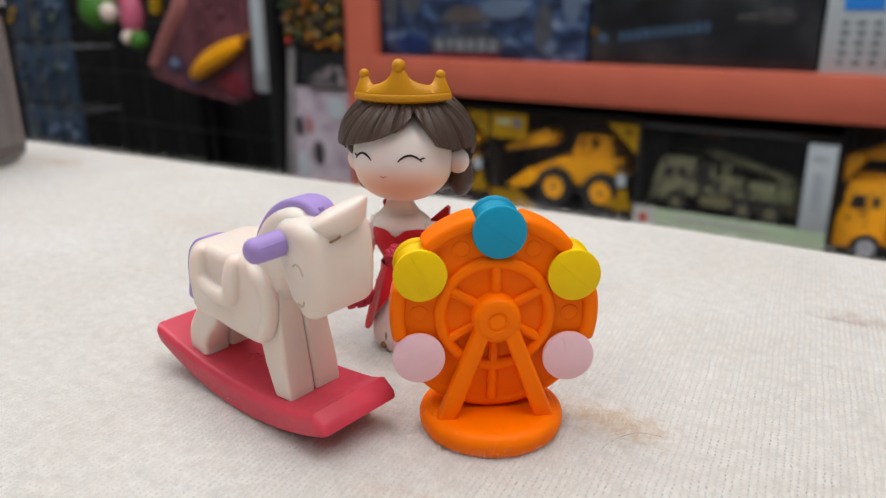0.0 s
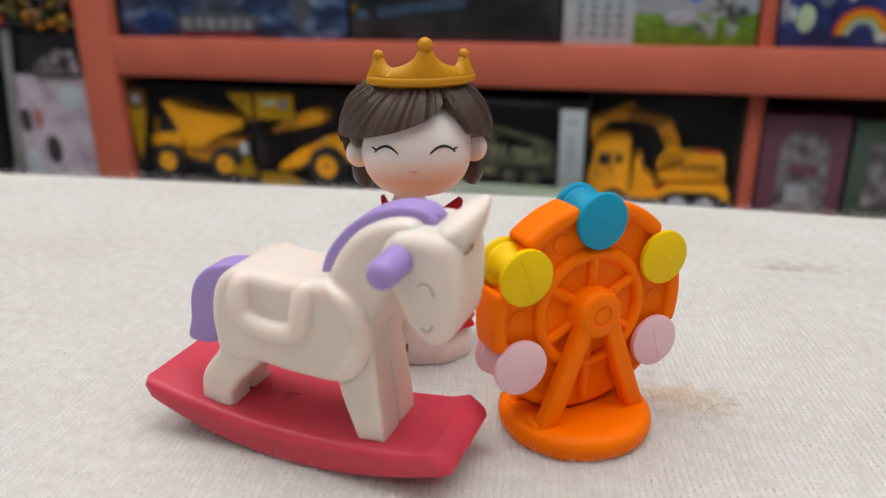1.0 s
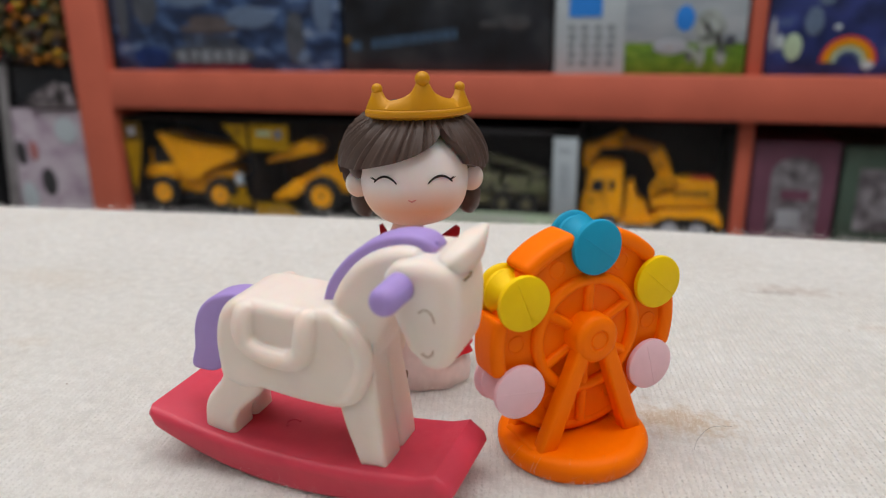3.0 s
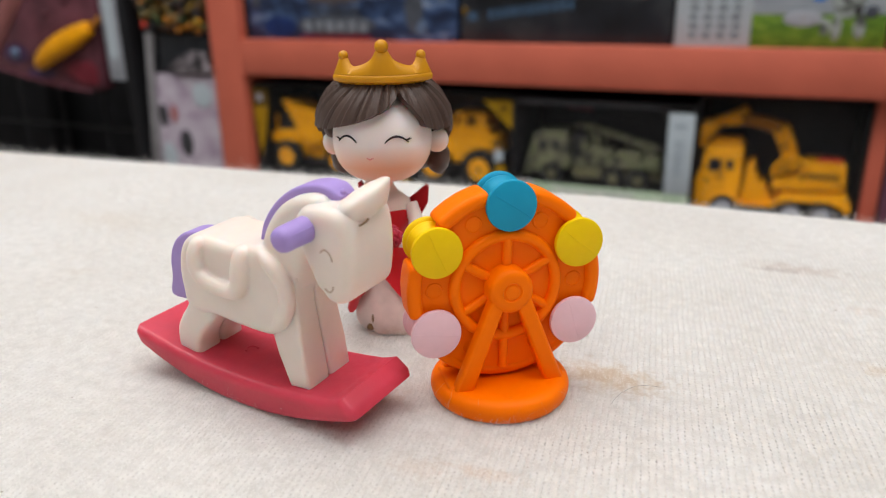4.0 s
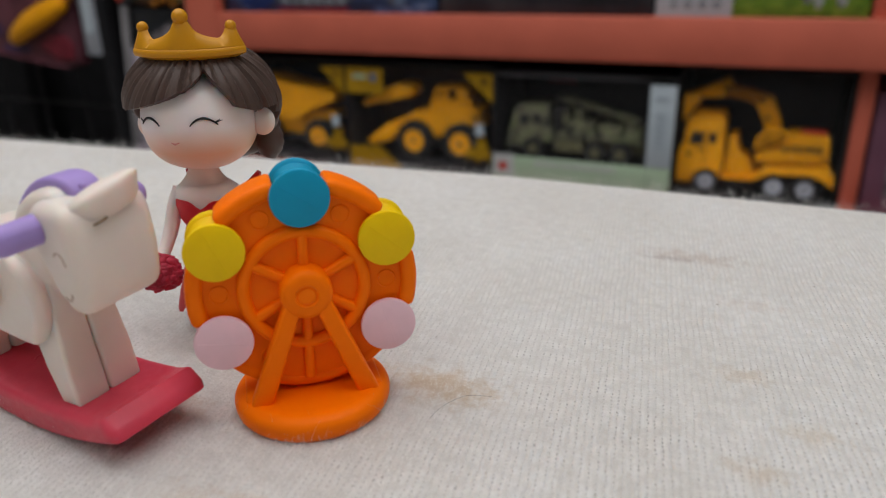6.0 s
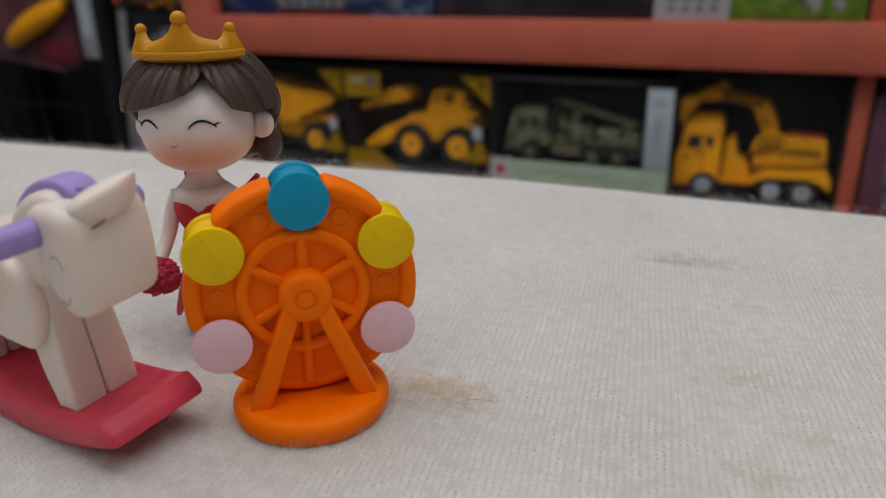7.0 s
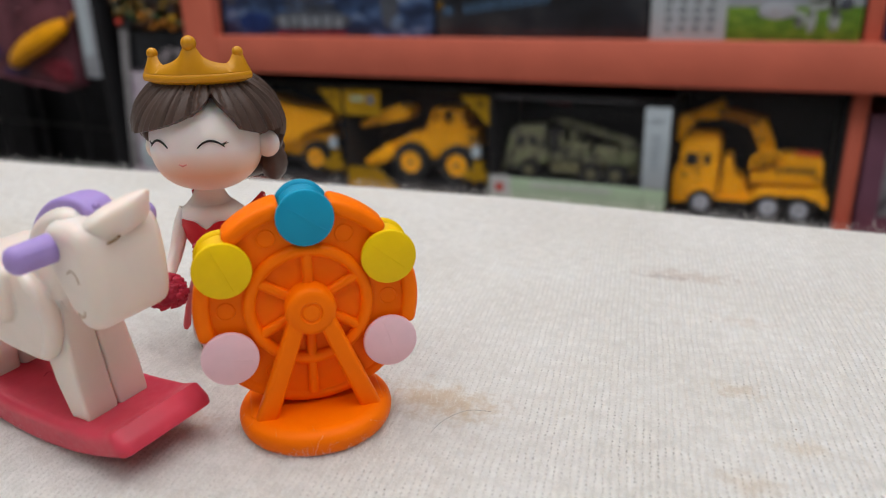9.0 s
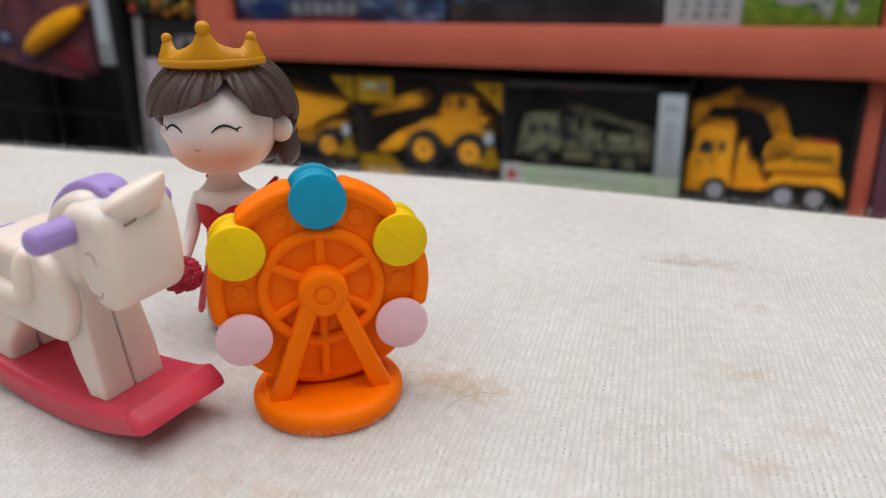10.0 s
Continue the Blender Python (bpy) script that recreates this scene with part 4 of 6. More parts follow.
    lathe(bm, [(5.2, 30.6), (4.75, 31.15), (4.2, 31.75), (3.6, 32.5), (3.1, 33.7), (2.95, 34.8), (3.0, 36.4)], 36, pose(ax - 0.9, 0.8, 0) @ Matrix.Diagonal((1, 0.68, 1, 1)), SK)
    tors = [(0.2, 32.0), (2.8, 31.8), (4.9, 31.1), (6.5, 29.8), (7.0, 28.2), (6.5, 25.4)]
    n = 32
    rings = [[bm.verts.new((ax - 0.7 + r * math.cos(2 * math.pi * i / n), 0.8 + 0.66 * r * math.sin(2 * math.pi * i / n), z)) for i in range(n)] for r, z in tors]
    for p, q in zip(rings, rings[1:]):
        for i in range(n):
            bm.faces.new([p[i], q[i], q[(i + 1) % n], p[(i + 1) % n]]).material_index = SK
    for pts in ([(ax - 6.0, 0.4, 29.4), (ax - 7.5, -0.4, 26.0), (ax - 8.4, -1.8, 21.6), (ax - 9.2, -4.4, 18.0), (ax - 9.4, -6.4, 16.4)], [(ax + 6.0, 0.4, 28.6), (ax + 7.4, -1.6, 25.4), (ax + 7.2, -5.2, 22.8), (ax + 5.6, -8.6, 22.8), (ax + 4.0, -10.6, 23.6)]):
        c = curve_pts(pts, 5)
        tube(bm, c, [1.75 - 0.55 * i / len(c) for i in range(len(c))], 12, SK)
        ball(bm, c[-1], (1.35, 1.35, 1.35), 14, 10, SK)
    # red bodice, with a dipped neckline
    n = 48
    rings = []
    for k, (r, z) in enumerate([(6.75, 28.1), (6.95, 26.6), (6.4, 23.6), (5.1, 20.6), (4.7, 18.6), (5.6, 16.6), (7.2, 14.4)]):
        ring = []
        for i in range(n):
            a = 2 * math.pi * i / n
            dip = 0.0
            if k < 2 and math.sin(a) < 0:
                dip = -1.7 * math.exp(-((math.cos(a)) / 0.22) ** 2) * (1 - k * 0.5)
            ring.append(bm.verts.new((ax - max(0.0, min(0.7, (z - 18.0) / 10)) + r * math.cos(a), 0.8 + 0.72 * r * math.sin(a), z + dip)))
        rings.append(ring)
    for p, q in zip(rings, rings[1:]):
        for i in range(n):
            bm.faces.new([p[i], q[i], q[(i + 1) % n], p[(i + 1) % n]]).material_index = RD
    # white gown with folds, flaring to the ground
    rings = []
    n = 72
    for k in range(13):
        q = k / 12
        r = 5.0 + 5.2 * (1 - (1 - q) ** 1.7) - (0.9 if k == 12 else 0.0) - (0.2 if k == 11 else 0)
        z = 18.0 * (1 - q)
        cx = ax + (0.3 - ax) * 0.75 * q
        rings.append([bm.verts.new((cx + r * (1 + 0.03 * q * math.sin(i / n * 2 * math.pi * 9)) * math.cos(2 * math.pi * i / n), 0.8 + 0.94 * r * (1 + 0.03 * q * math.sin(i / n * 2 * math.pi * 9)) * math.sin(2 * math.pi * i / n), z)) for i in range(n)])
    for p, q in zip(rings, rings[1:]):
        for i in range(n):
            bm.faces.new([p[i], q[i], q[(i + 1) % n], p[(i + 1) % n]]).material_index = GW
    bm.faces.new(rings[-1]).material_index = GW
    # red overskirt, open in front in two pointed tails
    n = 64
    rings = []
    for k in range(9):
        q = k / 8
        ring = []
        for i in range(n):
            a = 2 * math.pi * i / n
            front = max(0.0, -math.sin(a))
            length = 13.0 - 8.0 * math.exp(-((math.cos(a) + 0.12) / 0.42) ** 2) * (front > 0) + 3.0 * math.exp(-((math.cos(a) + 0.86) / 0.12) ** 2) * (front > 0)
            z = 19.5 - length * q
            qq = (18.0 - z) / 18.0
            r = 5.3 + 5.2 * (1 - (1 - max(0.0, min(1.0, qq))) ** 1.7) + 0.35 + 0.9 * q ** 2
            cx = ax + (0.3 - ax) * 0.75 * max(0, qq)
            fold = 1 + 0.05 * q * math.sin(a * 11)
            ring.append(bm.verts.new((cx + r * fold * math.cos(a), 0.8 + 0.94 * r * fold * math.sin(a), z)))
        rings.append(ring)
    for p, q in zip(rings, rings[1:]):
        for i in range(n):
            bm.faces.new([p[i], q[i], q[(i + 1) % n], p[(i + 1) % n]]).material_index = RD
    # bow wings behind the shoulders
    for s, reach, deep in ((-1, 6.6, 5.2), (1, 10.1, 1.9)):
        b = [(ax + s * 1.2, 5.6, 25.0), (ax + s * 0.6 * reach, 5.2, 29.0), (ax + s * (reach - 0.7), deep, 32.6), (ax + s * reach, deep, 32.2), (ax + s * (reach - 0.3), deep + 0.2, 28.4), (ax + s * 0.66 * reach, 5.4, 22.5)]
        front = [bm.verts.new(p) for p in b]
        back = [bm.verts.new((x, y + 1.4, z)) for x, y, z in b]
        fs = [bm.faces.new(front), bm.faces.new(back[::-1])]
        for i in range(6):
            fs.append(bm.faces.new([front[i], back[i], back[(i + 1) % 6], front[(i + 1) % 6]]))
        for f in fs:
            f.material_index = RD
    # bunch of roses held in front
    rng = random.Random(3)
    for cx, cy, cz, k in ((-12.6, -7.8, 14.2, 1.12), (-0.5, -12.2, 25.0, 0.76)):
        ball(bm, (cx, cy, cz), (3.7 * k, 3.2 * k, 3.0 * k), 20, 12, RS)
        for _ in range(150):
            d = Vector((rng.gauss(0, 1), rng.gauss(0, 1) - 0.3, rng.gauss(0, 1))).normalized()
            c = (cx + d.x * 3.55 * k, cy + d.y * 3.05 * k, cz + d.z * 2.85 * k)
            ball(bm, c, rng.uniform(0.45, 0.85) * k, 10, 6, RS, lambda v: 1 + 0.25 * math.sin(v.x * 6) * math.cos(v.z * 5))
    # a worn chip on the hem
    ball(bm, (-5.3, -7.1, 3.6), (0.6, 0.7, 1.7), 12, 8, CH)
    ball(bm, (-6.2, -7.0, 1.5), (0.9, 0.8, 0.8), 12, 8, CH)
    me = finish(bm, "princess_doll", [SKIN, HAIR, GOLD, RED, ROSE, GOWN, INK, LIP, CHIP_AND_SHADE], U, 50)
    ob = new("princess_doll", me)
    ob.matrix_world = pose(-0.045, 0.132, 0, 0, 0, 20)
    tagged(ob, "small vinyl doll with brown hair, mustard crown and red dress", "doll")


ferris_wheel()
rocking_horse()
doll()


# ---- the shelf behind the table ----
OCHRE = solid("dull_ochre_print", (0.13, 0.075, 0.010), 0.45, cloud=40, wear=0.3)
BROWNCARD = solid("brown_backing_card", (0.07, 0.035, 0.024), 0.5, cloud=20, wear=0.3)
PALEBLUE = solid("pale_blue_print", (0.11, 0.16, 0.25), 0.4, cloud=40, wear=0.2)
DIMBLUE = solid("washed_blue_print", (0.38, 0.44, 0.50), 0.5, cloud=60, wear=0.2)
DIMHUB = solid("dull_dark_hub", (0.09, 0.075, 0.05), 0.4, cloud=80)
DIMGREY = solid("dim_grey_card", (0.05, 0.05, 0.055), 0.4, cloud=60, wear=0.2)
LOGOWHITE = solid("off_white_print", (0.52, 0.53, 0.52), 0.45, cloud=60, wear=0.1)
BOOMBROWN = solid("dull_amber_plastic", (0.36, 0.13, 0.008), 0.45, cloud=60, wear=0.2)
KHAKIDARK = solid("dark_khaki_plastic", (0.13, 0.12, 0.06), 0.5, cloud=80, wear=0.3)
PLUMRED = solid("dull_red_print", (0.20, 0.02, 0.035), 0.45, cloud=30, wear=0.3)
SY = 1.0555          # front of the shelf
LOW, DECK = -0.2665, -0.0212    # tops of the lower and upper boards


def bx(name, parent, material, x0, x1, y0, y1, z0, z1, bev=0.0008, label="", m=None):
    bm = bmesh.new()
    box(bm, x0, x1, y0, y1, z0, z1, bev, 2, m)
    return part(name, bm, material, parent, label)


def shelf_unit():
    t = thing("shelf_unit", pose(0, 0, 0), "coral red laminate shop shelf with a dark back", "shelf")
    bx("side_panel", t, SHELF, -0.887, -0.8235, SY, 1.52, FLOOR, 0.62, 0.002)
    bx("side_panel", t, SHELF, 0.86, 0.92, SY, 1.52, FLOOR, 0.62, 0.002)
    for z in (LOW, DECK, 0.36):
        bx("shelf_board", t, SHELF, -0.8232, 0.8597, SY + 0.0205, 1.50, z - 0.018, z - 0.0005, 0.001)
        bx("front_edge", t, SHELF, -0.8232, 0.8597, SY, SY + 0.02, z - 0.0575, z + 0.001, 0.0025)
    for z0, z1 in ((LOW, DECK - 0.0185), (DECK, 0.36 - 0.0185)):
        bx("divider", t, SHELF, 0.1285, 0.1475, SY + 0.025, 1.50, z0, z1, 0.001)
    bx("back_panel", t, DARKSHELF, -0.8232, 0.8597, 1.5005, 1.515, FLOOR, 0.62, 0.0)


shelf_unit()


def wheel(parent, x, y, z, r, w, rim_mat, n=28, rim=0.62):
    """A ribbed tyre with a dished rim and a dark hub cap; the outer face looks towards -y."""
    bm = bmesh.new()
    lathe(bm, [(r * rim, -w / 2), (r * 0.9, -w / 2), (r * 0.98, -w * 0.3), (r * 0.98, w * 0.3), (r * 0.9, w / 2), (r * rim, w / 2), (r * 0.5, w * 0.3), (r * 0.5, -w * 0.3)], n, spin_y(x, y, z), caps=False)
    for k in range(18):
        a = 2 * math.pi * k / 18
        box(bm, r * 0.95, r * 1.02, -w * 0.45, w * 0.45, -r * 0.07, r * 0.07, 0, 1, pose(x, y, z) @ Matrix.Rotation(a, 4, "Y"))
    tyre = part("wheel", bm, RUBBER, parent, "black rubber tyre")
    bm = bmesh.new()
    lathe(bm, [(0.0004, -w * 0.3), (r * 0.2, -w * 0.3), (r * 0.24, -w * 0.2), (r * (rim - 0.14), -w * 0.12), (r * (rim - 0.06), -w * 0.46), (r * (rim + 0.04), -w * 0.52), (r * (rim + 0.04), w * 0.4), (0.0004, w * 0.4)], n, pose(x, y, z, -90, 0, 0) @ Matrix.Diagonal((1, 1, -1, 1)))
    part("rim", bm, rim_mat, tyre)
    bm = bmesh.new()
    lathe(bm, [(0.0003, 0.0), (r * 0.15, 0.0), (r * 0.13, w * 0.16), (0.0003, w * 0.2)], 14, spin_y(x, y - w * 0.29, z))
    part("hub_cap", bm, DIMHUB, tyre)


def window_box(x0, x1, z1, y0, y1, label, floor_h=0.008, frame_mat=BLACK, lining=BLACK, group="boxed toy vehicles"):
    """A card display box with a clear front; the toy stands floor_h above the shelf."""
    t = thing("toy_box", pose(0, 0, 0), label, "toy box", group)
    z0, w = LOW + 0.0005, 0.003
    bx("box_base", t, frame_mat, x0, x1, y0, y1, z0, z0 + floor_h, 0.0006)
    z0 = z0 + floor_h + 0.0002
    bx("box_back", t, lining, x0, x1, y1 - w, y1, z0, z1, 0.0004)
    bx("box_side", t, frame_mat, x0, x0 + w, y0, y1 - w - 0.0003, z0, z1, 0.0004)
    bx("box_side", t, frame_mat, x1 - w, x1, y0, y1 - w - 0.0003, z0, z1, 0.0004)
    bx("box_top", t, frame_mat, x0 + w + 0.0002, x1 - w - 0.0002, y0, y1 - w - 0.0003, z1 - w, z1, 0.0004)
    film = bx("window", t, WINDOW, x0 + w + 0.0003, x1 - w - 0.0003, y0 + 0.001, y0 + 0.0014, z0 + 0.0002, z1 - w - 0.0003, 0)
    film.visible_shadow = False
    return t


def sl(name, parent, material, pts, y0, y1, bev=0.0012, label=""):
    """A side outline in (x, z) with its thickness along y."""
    bm = bmesh.new()
    slab(bm, pts, y0, y1, bev, 2)
    return part(name, bm, material, parent, label)


def small_picture(parent, x, z):
    """The little printed loader at a box corner: body, two wheels and a white cloud above."""
    bx("label_patch", parent, WHITE, x - 0.006, x + 0.008, 1.0700, 1.0705, z + 0.030, z + 0.048, 0, "small white print")
    bx("label_patch", parent, AMBERPRINT, x - 0.020, x + 0.018, 1.0700, 1.0705, z - 0.010, z + 0.010, 0, "small printed loader")
    bx("label_patch", parent, AMBERPRINT, x - 0.004, x + 0.012, 1.0700, 1.0705, z + 0.0104, z + 0.024, 0, "small printed loader")
    for dx in (-0.012, 0.009):
        bm = bmesh.new()
        lathe(bm, [(0.0003, 0.0), (0.008, 0.0), (0.008, 0.0004), (0.0003, 0.0004)], 16, spin_y(x + dx, 1.0698, z - 0.012))
        part("label_patch", bm, BLACK, parent, "small printed wheel")


def dump_truck():
    b = window_box(-0.822, -0.597, -0.094, 1.072, 1.21, "black window box holding a yellow toy dump truck", 0.0155)
    bx("corner_print", b, OCHRE, -0.8215, -0.788, 1.0708, 1.0716, -0.134, -0.103, 0.0, "dull ochre printed corner label")
    bx("label_patch", b, GREYPL, -0.812, -0.799, 1.0700, 1.0706, -0.124, -0.112, 0, "small grey print")
    sl("corner_print", b, AMBERPRINT, [(-0.8205, -0.1345), (-0.789, -0.1345), (-0.797, -0.175), (-0.811, -0.222)], 1.0708, 1.0716, 0, "yellow printed corner strip")
    sl("corner_print", b, AMBERPRINT, [(-0.640, -0.103), (-0.5985, -0.103), (-0.5985, -0.146)], 1.0708, 1.0716, 0, "yellow printed corner label")
    bx("label_patch", b, OCHRE, -0.618, -0.609, 1.0700, 1.0706, -0.118, -0.110, 0, "small dark print")
    small_picture(b, -0.618, -0.228)
    t = thing("toy_dump_truck", pose(0, 0, 0), "yellow plastic toy dump truck with black tyres in a window box", "toy truck", "toy vehicles")
    y0, y1 = 1.085, 1.16
    for x in (-0.770, -0.664):
        for y in (y0 + 0.008, y1 - 0.008):
            wheel(t, x, y, -0.2215, 0.0275, 0.018, AMBER)
    sl("chassis", t, AMBER, [(-0.800, -0.214), (-0.735, -0.214), (-0.722, -0.224), (-0.692, -0.222), (-0.684, -0.198), (-0.640, -0.196), (-0.634, -0.180), (-0.69, -0.181), (-0.742, -0.199), (-0.800, -0.200)], y0 + 0.018, y1 - 0.018, 0.002)
    sl("tipper_bed", t, AMBER, [(-0.772, -0.122), (-0.756, -0.125), (-0.736, -0.132), (-0.724, -0.139), (-0.634, -0.147), (-0.627, -0.152), (-0.632, -0.164), (-0.686, -0.178), (-0.696, -0.197), (-0.734, -0.199), (-0.744, -0.172), (-0.758, -0.142), (-0.774, -0.128)], y0 + 0.004, y1 - 0.004, 0.003, "yellow tipping bed")
    sl("hood", t, AMBER, [(-0.804, -0.199), (-0.806, -0.184), (-0.796, -0.178), (-0.746, -0.175), (-0.7445, -0.199)], y0 + 0.010, y1 - 0.010, 0.002, "yellow engine hood")
    cab = sl("cab", t, BLACK, [(-0.792, -0.1775), (-0.788, -0.150), (-0.764, -0.146), (-0.751, -0.1745)], y0 + 0.016, y1 - 0.016, 0.0015, "dark cab under the bed's lip")
    bx("cab_rail", cab, AMBER, -0.794, -0.791, y0 + 0.013, y0 + 0.0155, -0.1775, -0.150, 0.0004)
    for k in range(4):
        x = -0.716 + 0.021 * k
        bx("bed_rib", t, AMBER, x, x + 0.004, y0 + 0.0022, y0 + 0.0038, -0.172 + 0.003 * k, -0.1475, 0.0005)
    bx("bumper", t, RUBBER, -0.812, -0.8065, y0 + 0.014, y1 - 0.014, -0.210, -0.196, 0.001)
    bx("headlight", t, WHITE, -0.8075, -0.8062, y0 + 0.016, y0 + 0.024, -0.194, -0.188, 0.0003)
    bx("fuel_tank", t, RUBBER, -0.735, -0.700, y0 + 0.010, y0 + 0.0178, -0.232, -0.2250, 0.001)


def loader():
    b = window_box(-0.594, -0.343, -0.094, 1.072, 1.21, "black window box with yellow printed corners around a toy loader", 0.0195)
    bx("corner_print", b, AMBERPRINT, -0.5925, -0.527, 1.0708, 1.0716, -0.142, -0.102, 0, "yellow printed corner label")
    bx("label_patch", b, PALEBLUE, -0.549, -0.538, 1.0700, 1.0706, -0.123, -0.110, 0, "small blue printed patch")
    bx("label_patch", b, PALEGREEN, -0.580, -0.556, 1.0700, 1.0706, -0.119, -0.112, 0, "small pale printed line")
    sl("corner_print", b, AMBERPRINT, [(-0.391, -0.104), (-0.3445, -0.104), (-0.3445, -0.147)], 1.0708, 1.0716, 0, "yellow printed corner label")
    bx("label_patch", b, OCHRE, -0.362, -0.353, 1.0700, 1.0706, -0.119, -0.110, 0, "small dark print")
    sl("corner_print", b, AMBERPRINT, [(-0.592, -0.262), (-0.592, -0.227), (-0.538, -0.226), (-0.500, -0.257), (-0.500, -0.262)], 1.0708, 1.0716, 0, "yellow printed strip along the base")
    small_picture(b, -0.366, -0.226)
    bx("backing_picture", b, BROWNCARD, -0.590, -0.375, 1.185, 1.186, -0.240, -0.115, 0, "dark brown printed backing")
    t = thing("toy_wheel_loader", pose(0, 0, 0), "yellow plastic toy wheel loader with a bucket arm", "toy loader", "toy vehicles")
    y0, y1 = 1.085, 1.165
    for x in (-0.484, -0.404):
        for y in (y0 + 0.009, y1 - 0.009):
            wheel(t, x, y, -0.2155, 0.0310, 0.02, AMBER, rim=0.64)
    sl("body", t, AMBER, [(-0.495, -0.192), (-0.493, -0.173), (-0.462, -0.168), (-0.377, -0.161), (-0.373, -0.189), (-0.396, -0.186), (-0.426, -0.192), (-0.442, -0.211), (-0.454, -0.211), (-0.464, -0.195), (-0.480, -0.187)], y0 + 0.014, y1 - 0.014, 0.003)
    # open cab: pillars, sill and roof round the dark inside
    cab = sl("cab", t, AMBER, [(-0.463, -0.1685), (-0.459, -0.152), (-0.392, -0.150), (-0.391, -0.162)], y0 + 0.017, y1 - 0.017, 0.001)
    for pts in ([(-0.462, -0.170), (-0.450, -0.134), (-0.444, -0.134), (-0.453, -0.168)], [(-0.442, -0.168), (-0.440, -0.134), (-0.430, -0.134), (-0.431, -0.168)], [(-0.417, -0.166), (-0.415, -0.134), (-0.398, -0.134), (-0.393, -0.162)]):
        for y in (y0 + 0.0155, y1 - 0.0205):
            sl("pillar", cab, AMBER, pts, y, y + 0.005, 0.0006)
    sl("cab_roof", cab, AMBER, [(-0.452, -0.1345), (-0.446, -0.130), (-0.402, -0.1295), (-0.395, -0.134)], y0 + 0.014, y1 - 0.014, 0.002)
    bx("seat", cab, BLACK, -0.428, -0.408, y0 + 0.03, y1 - 0.03, -0.1495, -0.137, 0.002)
    for y in (y0 + 0.018, y1 - 0.026):
        sl("lift_arm", t, AMBER, [(-0.470, -0.172), (-0.494, -0.175), (-0.530, -0.194), (-0.566, -0.216), (-0.560, -0.224), (-0.527, -0.214), (-0.490, -0.197)], y, y + 0.008, 0.0015)
    sl("bucket", t, AMBER, [(-0.527, -0.190), (-0.552, -0.207), (-0.570, -0.221), (-0.560, -0.228), (-0.530, -0.221), (-0.512, -0.206)], y0 + 0.002, y1 - 0.002, 0.002)
    sl("digger_scoop", t, AMBER, [(-0.509, -0.127), (-0.493, -0.129), (-0.486, -0.139), (-0.492, -0.149), (-0.531, -0.154), (-0.571, -0.167), (-0.578, -0.165), (-0.574, -0.156), (-0.530, -0.135)], y0 + 0.006, y0 + 0.05, 0.003, "yellow digging scoop")
    bx("scoop_mount", t, BROWNCARD, -0.540, -0.526, y0 + 0.0505, 1.1845, -0.150, -0.141, 0.001, "dark tie holding the scoop to the card")
    bm = bmesh.new()
    tube(bm, [(-0.385, y0 + 0.024, -0.1625), (-0.385, y0 + 0.024, -0.146)], 0.0025, 10)
    part("exhaust", bm, RUBBER, t)
    for k in range(3):
        bx("grille_slot", t, RUBBER, -0.387 + 0.005 * k, -0.3845 + 0.005 * k, y0 + 0.0128, y0 + 0.0138, -0.182, -0.168, 0.0002)
    bx("axle_guard", t, RUBBER, -0.474, -0.414, y0 + 0.019, y1 - 0.019, -0.226, -0.2005, 0.001)
    bx("step", t, RUBBER, -0.452, -0.436, y0 + 0.004, y0 + 0.0155, -0.218, -0.2145, 0.0005)
    for x in (-0.4935, -0.3765):
        bm = bmesh.new()
        ball(bm, (x, y0 + 0.02, -0.176), (0.003, 0.003, 0.003), 10, 8)
        part("headlight", bm, WHITE, t)


